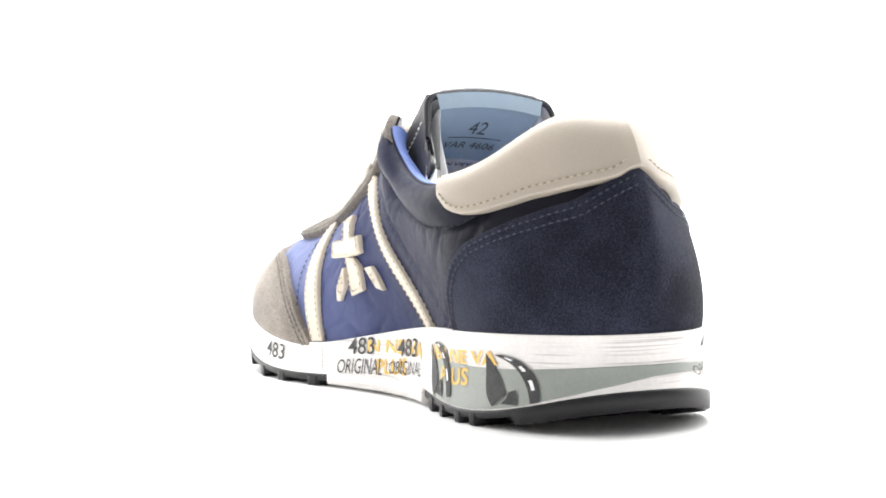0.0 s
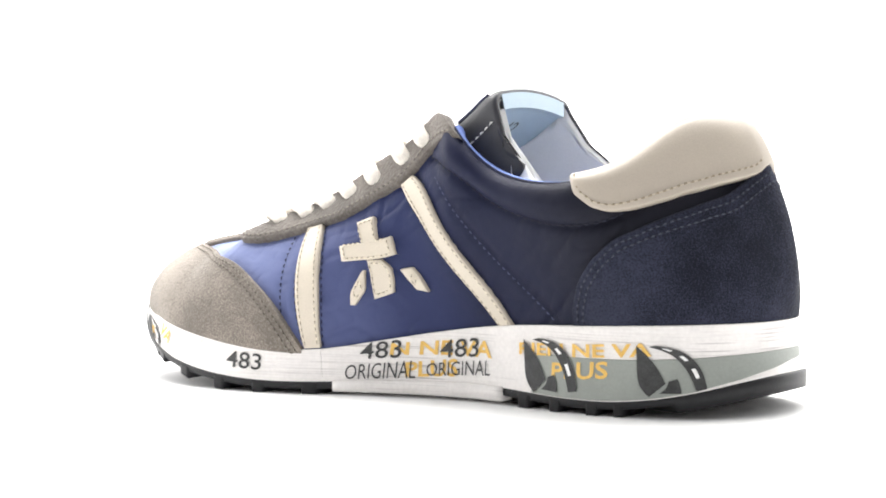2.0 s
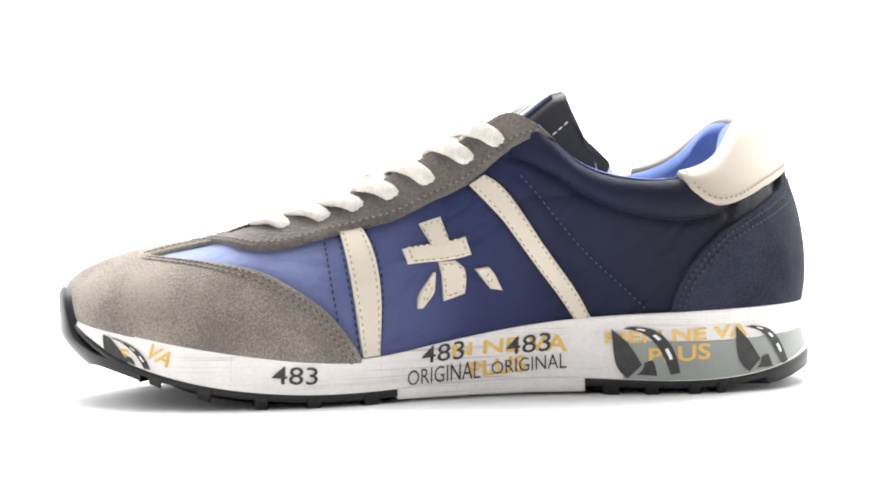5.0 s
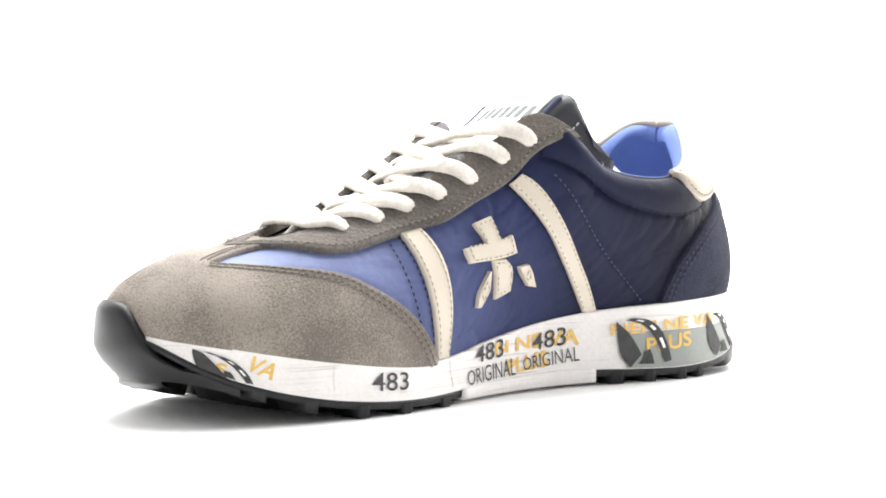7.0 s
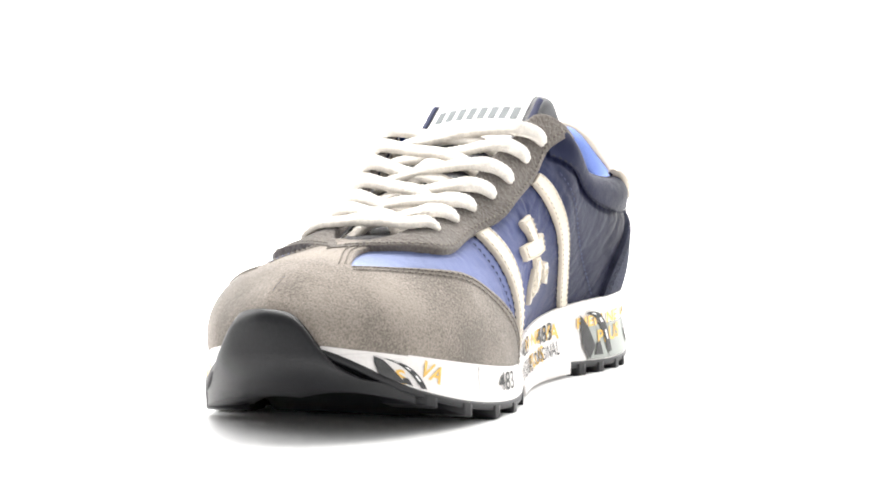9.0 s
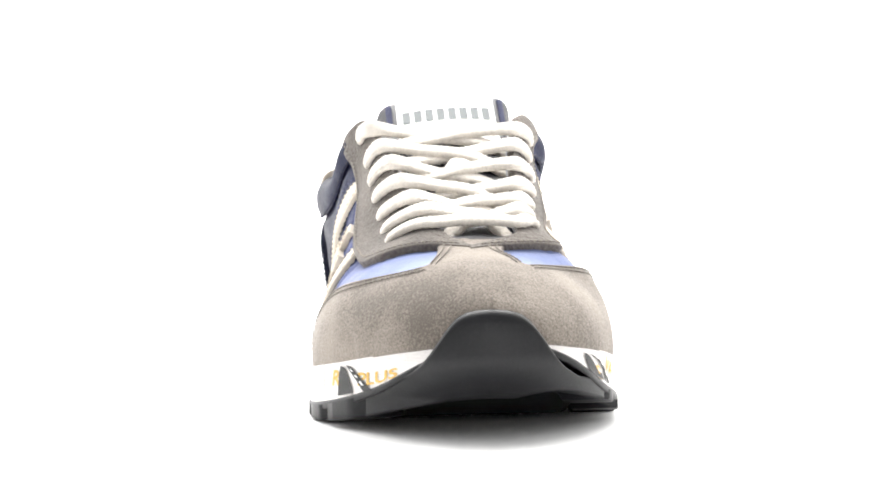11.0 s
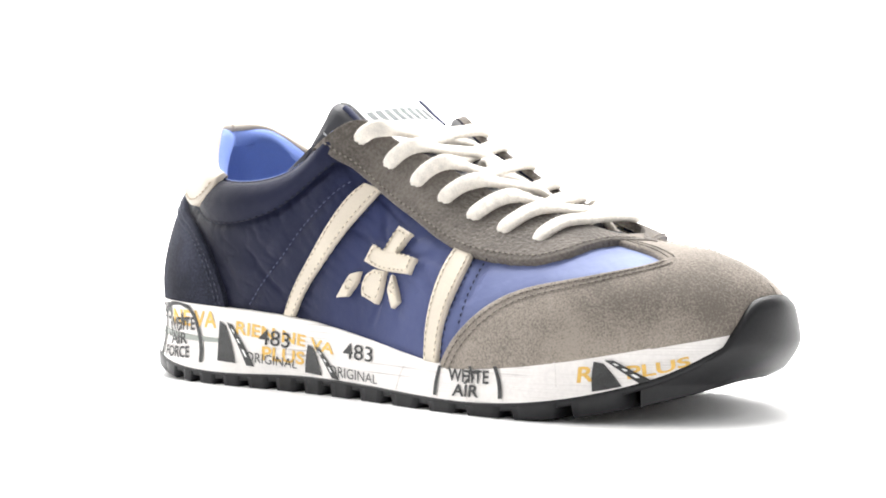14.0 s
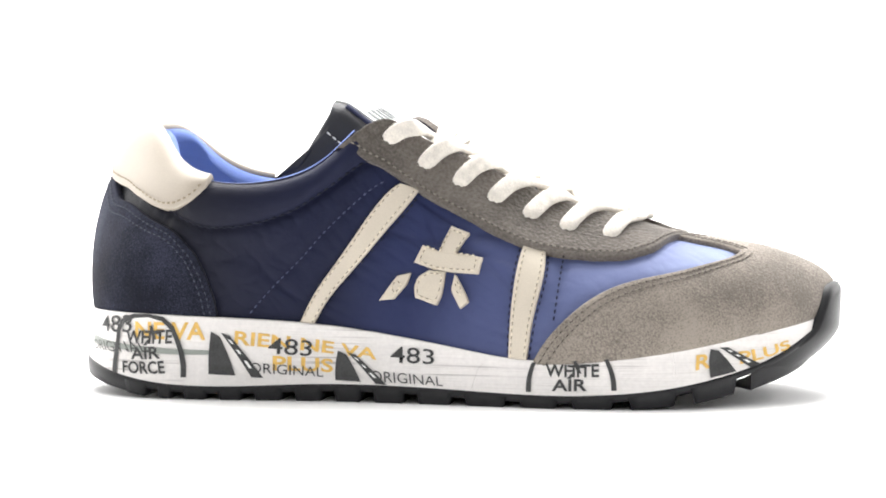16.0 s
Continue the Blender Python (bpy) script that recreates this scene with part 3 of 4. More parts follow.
        def cut_out(bm, pair, thick, base, n=22, m=9, ea=.05, eb=.07):
            A, B = (np.array(q) for q in pair)
            patch(bm, side, soft_line(A, 60) if len(A) > 2 else curve_of(A), soft_line(B, 60) if len(B) > 2 else curve_of(B), thick, n, m, ea, eb, base=base)

        def sewn(bm, ring, out, inset):
            q = np.array(ring)
            mid = q.mean(0)
            for a, b in zip(q, np.roll(q, -1, axis=0)):
                a, b = a + (mid - a) * inset, b + (mid - b) * inset
                ln = lambda t, a=a, b=b: a + (b - a) * np.asarray(t)[..., None]
                stitches(bm, *seam(side, ln, out, n=30), length=.0013, gap=.0009, r=.00036, holes=bh)

        bm, bs, bh = bmesh.new(), bmesh.new(), bmesh.new()
        cut_out(bm, E["bar"], .0012, .0005)
        cut_out(bm, E["arm"], .0012, .0006)
        cut_out(bm, E["foot"], .0012, .0005)
        em = part("emblem", bm, CREAM, shoe, "cream leather cross-shaped emblem sewn on")
        for leg in ("leg1", "leg2"):
            bm = bmesh.new()
            cut_out(bm, E[leg], .0013, .0005, 14, 8)
            part("emblem_leg", bm, CREAM, em)
            sewn(bs, E[leg][0][:2] + E[leg][1][1:][::-1], .0019, .42)
        arm, bar = E["arm"], E["bar"]
        sewn(bs, [arm[0][0], arm[0][1], bar[0][0], bar[1][0], arm[0][2], arm[0][3], arm[1][3], arm[1][2], arm[1][1], arm[1][0]], .0019, .15)
        sewn(bs, E["foot"][0] + E["foot"][1][::-1], .0018, .20)
        part("stitching", bs, THREAD_CREAM, em)
        part("under_stitching", bh, HOLE_BROWN, em)
        # padded collar
        bm = bmesh.new()
        pad = L["pad"]
        top = lambda t, a=pad(np.array(0.0))[0], b=pad(np.array(1.0))[0]: np.stack([a + (b - a) * np.asarray(t), np.ones_like(np.asarray(t, float))], -1)
        patch(bm, side, pad, top, .0002, 70, 16, .01, .02, puff=.0030, base=.0002)
        col = part("padded_collar", bm, NYLON, shoe, "padded dark navy nylon collar")
        bm = bmesh.new()
        stitches(bm, *seam(side, pad, .0009), length=.0020, gap=.0012, r=.0004)
        part("stitching", bm, THREAD_NAVY, col)
        # single seams
        for one in ("seam1", "seam2"):
            bm = bmesh.new()
            stitches(bm, *seam(side, L[one], .0003))
            part("seam_stitching", bm, THREAD_BLUE if one == "seam2" else THREAD_NAVY, shoe, "navy stitched seam")

    # pieces that run round the heel and the toe: both sides in one mesh
    def wrap(name, key, mat, thick, label, to_rim, thread, base=.0005):
        bm, bs, bh = bmesh.new(), bmesh.new(), bmesh.new()
        for side in (1, -1):
            c = soft_line(LINES[key][side])
            tb, hb = rimmed(14, .02)
            ta = np.r_[0, 0, .006, np.linspace(.015, 1, 60)]
            ha = np.r_[-.35, .55, .9, np.ones(60)]
            cu = c(ta)
            other = np.stack([cu[:, 0], np.full(len(ta), 1.0 if to_rim else 0.0)], -1)
            if to_rim:
                hb = np.r_[hb[:-3], 1, 1, 1]
            sv = cu[:, None] * (1 - tb[None, :, None]) + other[:, None] * tb[None, :, None]
            out = base + thick * np.minimum(ha[:, None], hb[None])
            if to_rim:
                out = out + .0016 * np.sin(np.pi * np.clip(tb, 0, 1) ** 1.2)[None] * np.clip(ta * 4, 0, 1)[:, None] ** .7
            p = skin(side, np.clip(sv[..., 0], 0, 1), np.clip(sv[..., 1], 0, 1), out)
            p[-1, :, 1] = FORM[0, 1]
            sheet(bm, p)
            if to_rim:
                edge = p[:, -1]
                ru = rim_up(side, np.clip(cu[:, 0], 0, 1))
                rows = [edge + ru * .0026 * math.sin(a) + (skin(side, np.clip(cu[:, 0], 0, 1), 1.0, -.0004) - edge) * (1 - math.cos(a)) / 2 for a in np.linspace(0, math.pi, 11)]
                rows = np.array(rows).transpose(1, 0, 2)
                rows[-1, :, 1] = FORM[0, 1]
                sheet(bm, rows)
            for inset in ((.0022, .0046) if key == "counter" else (.0022,)):
                stitches(bs, *seam(side, shifted(c, inset * (-1 if to_rim else 1), 1), base + thick + (.0009 if to_rim else .0002), n=240), length=.0016, gap=.0010, r=.00036, holes=bh)
        weld(bm, 1e-4)
        ob = part(name, bm, mat, shoe, label)
        part("stitching", bs, thread, ob)
        # on the counter, navy stands in for the shade in the needle holes
        part("under_stitching", bh, THREAD_NAVY if key == "counter" else CREAM_EDGE, ob)
        return ob

    wrap("heel_counter", "counter", SUEDE_NAVY, .0014, "navy suede heel counter with double stitching", False, THREAD_SLATE)
    wrap("heel_tab", "tab", BEIGE, .0018, "smooth beige leather heel collar patch", True, HOLE_BROWN, .0018)

    # toe cap with its tab towards the laces
    bm, bs, bh = bmesh.new(), bmesh.new(), bmesh.new()
    for side in (1, -1):
        c = curve_of(LINES["toe"][side])
        tip = c(np.array(1.0))
        tb, hb = rimmed(22, .02)
        ta = np.r_[0, 0, .006, np.linspace(.015, 1, 60)]
        ha = np.r_[-.35, .55, .9, np.ones(60)]
        cu = c(ta)
        sv = np.stack([np.broadcast_to(cu[:, :1], (len(ta), len(tb))), cu[:, 1:] * (1 - tb[None])], -1)
        sheet(bm, skin(side, sv[..., 0], sv[..., 1], .0005 + .0014 * np.minimum(ha[:, None], hb[None])))
        ss = np.linspace(tip[0], 1, 46)
        p = skin(side, ss[:, None], np.linspace(0, 1, 40)[None], .0019)
        p[:, -1, 1] = FORM[0, 1]
        p[-1, :, 1] = FORM[0, 1]
        sheet(bm, p)
        lo = curve_of([(.775, .905), (.80, .865), (.835, .80), tuple(tip)])
        cu = lo(np.linspace(0, 1, 24))
        tb2, hb2 = np.r_[0, 0, .05, np.linspace(.12, 1, 12)], np.r_[-.35, .55, .9, np.ones(12)]
        sv = np.stack([np.broadcast_to(cu[:, :1], (24, 15)), cu[:, 1:] + (1 - cu[:, 1:]) * tb2[None]], -1)
        p = skin(side, sv[..., 0], sv[..., 1], .0005 + .0014 * np.broadcast_to(hb2, (24, 15)))
        p[:, -1, 1] = FORM[0, 1]
        sheet(bm, p)
        for d in (.0020, .0042):
            stitches(bs, *seam(side, shifted(c, d, -1), .0021, n=300), holes=bh)
            stitches(bs, *seam(side, shifted(lo, d, 1), .0021, n=100), holes=bh)
    weld(bm, 1e-4)
    cap = part("toe_cap", bm, SUEDE, shoe, "grey suede toe cap with double stitching")
    part("stitching", bs, THREAD_GREY, cap)
    part("under_stitching", bh, HOLE_DARK, cap)


def around(f, n=140):
    """Points round the whole shoe: f(side, s) from the heel along the inner side to the toe and back."""
    s = np.r_[np.linspace(0, .1, 24), np.linspace(.1, .9, n)[1:-1], np.linspace(.9, 1, 24)]
    a, b = f(1, s), f(-1, s[::-1][1:-1])
    return np.concatenate([a, b])


def build_sole(shoe):
    bm = bmesh.new()
    w = np.r_[0, .03, np.linspace(.08, .92, 12), .97, 1]
    rows = [around(lambda k, s, x=x: sole(k, s, x)) for x in w]
    top = around(lambda k, s: upper(k, s, .0) * [.985, .93, 1] + [0, 0, .001])
    low = rows[0] * [.97, .9, 1]
    sheet(bm, np.stack([low] + rows + [top], 1), ring=True)
    mid = part("midsole", bm, RUBBER, shoe, "white moulded rubber midsole with printed stamps")

    # outsole plate
    bm = bmesh.new()
    e0 = around(lambda k, s: sole(k, s, 0.0))
    c = np.array([0, FORM[0, 1], 0])
    zo = OUTTOP(e0[:, 0])[:, 0]
    heel = e0[:, 0] < -.118
    zp = np.maximum(BOTTOM(e0[:, 0])[:, 0] + .0004, zo - np.where(heel, .0066, .0026))

    def at(k, z=None):
        x = e0[:, 0] * k
        z = np.maximum(BOTTOM(x)[:, 0], 0) + .0007 if z is None else z
        return np.column_stack([x, (e0[:, 1] - c[1]) * k + c[1], z])

    ring = [at(.97, zo + .0004), at(1.0, zo + .0002), at(1.004, zo - .0004), at(1.002, zp + .0004), at(.993, zp), at(.80, np.minimum(zp, zo - .0028)), at(.74), at(.6), at(.45), at(.3), at(.15), at(.02)]
    sheet(bm, np.stack(ring, 1), ring=True)
    out = part("outsole", bm, BLACK_RUBBER, shoe, "black rubber outsole with blocky lugs")

    def lug(side, x0, x1):
        bm = bmesh.new()
        s = np.linspace(0, 1, 400)
        edge = sole(side, s, 0.0)
        xs = np.linspace(x0, x1, 5)
        y = np.interp(xs, edge[:, 0], edge[:, 1]) + side * .0004
        zt = OUTTOP(xs)[:, 0] - .0010
        zb = np.minimum(BOTTOM(xs)[:, 0], zt - .001)
        if side > 0:
            zb = np.maximum(zb, zt - np.interp(xs, [.07, .085, .12], [.0065, .0048, .0032]))
        rows = []
        mid = (x0 + x1) / 2
        xin = mid + (xs - mid) * .84
        for f, xx, z in ((0, xs, zt), (0, xin, zb + .0004), (.0006, xin, zb), (.016, xin, zb), (.018, xs, zt)):
            rows.append(np.column_stack([xx, y - side * f, z]))
        vs = sheet(bm, np.array(rows))
        for j in (0, -1):
            bm.faces.new([r[j] for r in vs])
        return part("lug", bm, BLACK_RUBBER, out)

    gaps = (-.1078, -.0974, -.0834, -.0695, -.0539, -.0385, -.0233, -.0064, .0118, .0325, .0515, .0720, .0942, .1151)
    for a, b in zip((-.122,) + gaps, gaps):
        lug(-1, a + .0024, b - .0024)
    for x0, x1 in ((0.1125, 0.1175), (0.0949, 0.1004), (0.0747, 0.0797), (0.0551, 0.0607), (0.0335, 0.0393), (-.0592, -.0533), (-.0737, -.0688), (-.0897, -.0852), (-.0998, -.0963)):
        lug(1, x0, x1)
    bm = bmesh.new()
    xs = np.linspace(-.046, .0265, 24)
    s = np.linspace(0, 1, 400)
    edge = sole(1, s, 0.0)
    y = np.interp(xs, edge[:, 0], edge[:, 1]) + .0012
    zt, zb = OUTTOP(xs)[:, 0] + .0006, np.full(24, .0014)
    rows = [np.column_stack([xs, y - d, z]) for d, z in ((.01, zt), (.0004, zt), (0, zt - .0004), (0, zb + .0004), (.0004, zb), (.02, zb))]
    vs = sheet(bm, np.array(rows))
    for j in (0, -1):
        bm.faces.new([r[j] for r in vs])
    part("shank", bm, RUBBER, shoe, "white rubber shank block")

    # black bumper drawn up over the toe
    bm = bmesh.new()
    rise = Spline([0, .006, .010, .0135, .0165, .021, .027, .036, .05], [.0428, .0426, .0420, .0400, .0355, .0270, .0215, .0160, .012])
    cols = []
    for side, ss in ((1, np.linspace(.845, 1, 40)), (-1, np.linspace(1, .845, 40)[1:])):
        for s in ss:
            e = sole(side, np.array(s), 0.0)
            d = abs(e[1] - FORM[0, 1])
            z0 = BOTTOM(np.array(e[0]))[0]
            if side > 0:
                k = .7 * np.clip((.975 - s) / .12, 0, 1)
                z0 = z0 * (1 - k) + (e[2] - .0030) * k
            z1 = max(rise(np.array(d))[0], z0 + .0055)
            vv = np.linspace(0, 1, 60)
            ww = np.linspace(0, 1, 20)
            line = np.concatenate([sole(side, s, ww), skin(side, s, vv, .0012)[3:]])
            line[:, 2] = np.maximum.accumulate(line[:, 2])
            col = []
            for h in np.r_[0, np.linspace(0, 1, 14)]:
                z = z0 + .0005 + (z1 - z0 - .0005) * h
                zz = max(z, line[0, 2])
                p = np.array([np.interp(zz, line[:, 2] + np.arange(len(line)) * 1e-9, line[:, i]) for i in range(3)])
                p[2] = z
                col.append(p)
            cols.append(col)
    P = np.array(cols)
    for _ in range(3):  # even out the wall round the nose
        pad = np.concatenate([P[:1]] * 4 + [P] + [P[-1:]] * 4)
        P = np.mean([pad[i:i + len(P)] for i in range(9)], axis=0) * np.array([1, 1, 0]) + P * np.array([0, 0, 1])
    for _ in range(6):
        P[:, 1:-1, :2] = (P[:, :-2, :2] + P[:, 1:-1, :2] + P[:, 2:, :2]) / 3
    tan = np.gradient(P, axis=0)
    nrm = np.stack([tan[..., 1], -tan[..., 0], 0 * tan[..., 0]], -1)
    nrm /= np.maximum(np.linalg.norm(nrm, axis=-1, keepdims=True), 1e-9)
    nrm *= np.sign((nrm * (P - np.array([.08, FORM[0, 1], 0])) * [1, 1, 0]).sum(-1, keepdims=True))
    middle = np.sin(np.linspace(0, math.pi, len(P)))[:, None] ** 2
    th = .0016 + .0024 * middle - (.002 + .0100 * middle) * np.clip((.027 - P[..., 2]) / .014, 0, 1) ** 1.6
    th[:, 0] -= .016
    th[:, -1] -= .0012
    P2 = P + nrm * th[..., None]
    P2[:, 0, 2] += .0004
    lip = P[:, -1:] + nrm[:, -1:] * -.001
    sheet(bm, np.concatenate([P2, lip], 1))
    part("toe_bumper", bm, BLACK_RUBBER, shoe, "glossy black rubber toe bumper")
    return mid


shoe = new("sneaker")
tagged(shoe, "blue nylon and grey suede running sneaker with cream stripes", "sneaker")


# ---- tongue ----
TONGUE_Y = .0027
SPINE = smooth_line([(.096, .0545), (.080, .0605), (.061, .0662), (.034, .0762), (.008, .0895), (-.008, .0972), (-.022, .1047), (-.030, .1104), (-.0358, .1142), (-.0405, .1152)], 200)


def tongue_at(a, q, deep=0.0):
    """A point of the tongue: a along it, q metres across from its middle, deep behind its face."""
    a, q = np.broadcast_arrays(np.asarray(a, float), np.asarray(q, float))
    u = np.linspace(0, 1, len(SPINE))
    c = np.stack([np.interp(a, u, SPINE[:, k]) for k in (0, 1)], -1)
    t = np.stack([np.interp(np.clip(a + .01, 0, 1), u, SPINE[:, k]) - np.interp(np.clip(a - .01, 0, 1), u, SPINE[:, k]) for k in (0, 1)], -1)
    t = t / np.linalg.norm(t, axis=-1, keepdims=True)
    n = np.stack([t[..., 1], -t[..., 0]], -1)
    half, bend = .0175 + .0035 * np.clip(a * 2 - .9, 0, 1), .006
    w = np.abs(q)
    th = np.clip((w - half) / bend, 0, 1.35)
    rest = np.maximum(w - half - bend * 1.35, 0)
    y = np.minimum(w, half) + bend * np.sin(th) + rest * math.cos(1.35)
    back = .10 * np.minimum(w, half) ** 2 / half + bend * (1 - np.cos(th)) + rest * math.sin(1.35) + .0
    sgn = np.sign(q)
    y = y - deep * np.sin(th)
    back = back + deep * np.cos(th)
    # the flaps' tops are cut round
    return np.stack([c[..., 0] - n[..., 0] * back - rest * np.where(q < 0, .50, .30) * a, TONGUE_Y * a + sgn * y, c[..., 1] - n[..., 1] * back - rest * .10 * a + .06 * sgn * y * a], -1)


def build_tongue(shoe):
    a = np.linspace(0, 1, 70)
    reach = np.interp(a, [0, .2, .6, .72, .80, .88, .94, .98, 1], [.018, .022, .031, .043, .052, .054, .051, .046, .041])
    k = np.linspace(-1, 1, 45)
    wide = reach + .0105 * np.clip(1 - np.abs(a - .86) / .13, 0, 1)  # the outer flap is cut wider
    reach = reach + .003 * np.clip(1 - np.abs(a - .86) / .13, 0, 1)
    span = np.where(k[None] < 0, wide[:, None], reach[:, None]) * k[None]
    face = tongue_at(a[:, None], span, 0.0)
    bm = bmesh.new()
    sheet(bm, face)
    back = tongue_at(a[:, None], span, .0022)
    sheet(bm, back)
    for e in (0, -1):
        sheet(bm, np.stack([face[:, e], back[:, e]], 1))
    sheet(bm, np.stack([face[-1], (face[-1] + back[-1]) / 2 + np.array([0, 0, .0012]), back[-1]], 1))
    weld(bm, 1e-5)
    tongue = part("tongue", bm, BLACK_LEATHER, shoe, "black leather tongue with white stitch line")
    bm = bmesh.new()
    r2 = reach + .0095 * np.clip(a * 2 - .8, 0, 1)
    sheet(bm, tongue_at(a[:, None], r2[:, None] * k[None], .0026 - .0022 * np.abs(k)[None] ** 8))
    sheet(bm, tongue_at(a[:, None], r2[:, None] * k[None], .0062))
    for e in (0, -1):
        p, q = tongue_at(a, r2 * k[e], .0004), tongue_at(a, r2 * k[e], .0062)
        sheet(bm, np.stack([p, (p + q) / 2 + [0, k[e] * .0012, 0], q], 1))
    part("tongue_lining", bm, WHITE_CLOTH, tongue, "pale grey padded tongue lining")
    # navy binding along the folded edges
    for sgn in (1, -1):
        bm = bmesh.new()
        h = np.linspace(.85, .96, 24)
        rows = [tongue_at(h, sgn * (.0228 + .0013 * math.cos(x)), -.0001 - .0009 * math.sin(x)) for x in np.linspace(0, 2 * math.pi, 9)]
        sheet(bm, np.array(rows).transpose(1, 0, 2))
        part("tongue_binding", bm, NAVY_CLOTH, tongue, "navy cloth edge binding")
    # white stitch line on the flaps
    bm = bmesh.new()
    for sgn in (1, -1):
        aa = np.linspace(.74, .995, 60)
        q = np.full(60, .0345)
        p = tongue_at(aa, q * sgn, -.0002)
        n = p - tongue_at(aa, q * sgn, .001)
        stitches(bm, p, n / np.linalg.norm(n, axis=1, keepdims=True), .0020, .0008, .00034)
    part("stitching", bm, THREAD_WHITE, tongue)
    # front label with the maker's name as bars
    bm = bmesh.new()
    g, h = np.linspace(-.0198, .0198, 15), np.linspace(.72, 1.0, 9)
    sheet(bm, tongue_at(h[:, None], g[None], -.0008))
    sheet(bm, tongue_at(h[:, None], g[None], -.0001))
    for r in (0, -1):
        sheet(bm, np.stack([tongue_at(h[r], g, -.0008), tongue_at(h[r], g, -.0001)], 1))
        sheet(bm, np.stack([tongue_at(h, g[r], -.0008), tongue_at(h, g[r], -.0001)], 1))
    lab = part("tongue_label", bm, WHITE_CLOTH, tongue, "white woven label with grey bars")
    for i in range(8):
        bm = bmesh.new()
        q0 = -.0176 + .0046 * i
        sheet(bm, tongue_at(np.linspace(.858, .912, 3)[:, None], np.linspace(q0, q0 + .0030, 3)[None], -.0010))
        part("letter_bar", bm, INK_GREY, lab)
    # size label inside
    bm = bmesh.new()
    g, h = np.linspace(-.0225, .0225, 17), np.linspace(.72, 1.0, 12)
    sheet(bm, tongue_at(h[:, None], g[None], .0066))
    sheet(bm, np.stack([tongue_at(1.0, g, .0066), tongue_at(1.0, g, .004) + [0, 0, .0012], tongue_at(1.0, g, .0020) + [0, 0, .0012]], 1))
    size = part("size_label", bm, LABEL_BLUE, tongue, "blue-grey size label with printed numbers")
    bm = bmesh.new()
    g, h = np.linspace(-.021, .021, 15), np.linspace(.58, .735, 8)
    sheet(bm, tongue_at(h[:, None], g[None], .0070))
    made = part("origin_label", bm, WHITE_CLOTH, tongue, "white origin label")

    def print_in(text, a0, a1, q0, q1, under, mat, deep):
        p = glyphs(text, 0)
        bm = bmesh.new()
        co = p[0]
        pts = tongue_at(a0 + (a1 - a0) * co[:, 1], q0 + (q1 - q0) * co[:, 0], deep)
        vs = [bm.verts.new(x) for x in pts]
        for f in p[1]:
            bm.faces.new([vs[i] for i in f])
        part("print", bm, mat, under, "printed " + text)

    print_in("42", .860, .908, .0030, -.0045, size, INK_GREY, .0069)
    print_in("VAR 4606", .795, .825, .0095, -.0120, size, INK_GREY, .0069)
    print_in("MADE IN VIETNAM", .700, .718, .0130, -.0160, made, INK, .0073)
    bm = bmesh.new()
    sheet(bm, tongue_at(np.array([.843, .846])[:, None], np.linspace(.0095, -.0125, 12)[None], .0069))
    part("print", bm, INK, size, "thin printed line")
    return tongue


def glyphs(text, fat=0.0):
    """Points in a unit box and faces of a word in the built-in font."""
    cu = bpy.data.curves.new("word", "FONT")
    cu.body, cu.size, cu.offset, cu.resolution_u = text, 1.0, fat, 3
    ob = new("word", cu)
    me = ob.evaluated_get(bpy.context.evaluated_depsgraph_get()).to_mesh()
    co = np.array([v.co[:2] for v in me.vertices])
    faces = [tuple(f.vertices) for f in me.polygons]
    bpy.data.objects.remove(ob)
    bpy.data.curves.remove(cu)
    co = (co - co.min(0)) / np.maximum(co.max(0) - co.min(0), 1e-9)
    return co, faces


# ---- laces ----
def ribbon(bm, p, up, wide=.0062, thick=.0021):
    """A flat woven cord through points p, its flat side facing up."""
    t = np.gradient(p, axis=0)
    t /= np.maximum(np.linalg.norm(t, axis=1, keepdims=True), 1e-9)
    x = np.cross(t, up)
    x /= np.maximum(np.linalg.norm(x, axis=1, keepdims=True), 1e-9)
    n = np.cross(x, t)
    d = np.r_[0, np.cumsum(np.linalg.norm(np.diff(p, axis=0), axis=1))]
    ang = np.linspace(0, 2 * math.pi, 25)[:-1]
    c, s = np.cos(ang), np.sin(ang)
    sx = np.sign(c) * np.abs(c) ** .75 * wide / 2
    sz = np.sign(s) * np.abs(s) ** .8 * thick / 2
    g = np.linspace(0, 1, len(p))
    taper = (.52 + .48 * np.clip(np.minimum(g, 1 - g) / .09, 0, 1) ** .7)[:, None, None]
    weave = np.cos(2 * math.pi * d / .0021)[:, None] * np.cos(8 * ang)[None] * .13  # the braid stands out in small diamonds
    sx, sz = sx[None] * (1 + weave * .5), sz[None] * (1 + weave * 1.6)
    ring = p[:, None] + x[:, None] * sx[..., None] * taper + n[:, None] * sz[..., None]
    vs = sheet(bm, np.concatenate([ring, ring[:, :1]], 1))
    for e in (0, -1):
        bm.faces.new(vs[e][:-1])
    weld(bm, 1e-6)


def lace_path(P, U):
    d = np.r_[0, np.cumsum(np.linalg.norm(np.diff(P, axis=0), axis=1))]
    g = np.linspace(0, d[-1], 170)
    return Spline(d, P)(g), np.stack([np.interp(g, d, U[:, k]) for k in range(3)], -1)


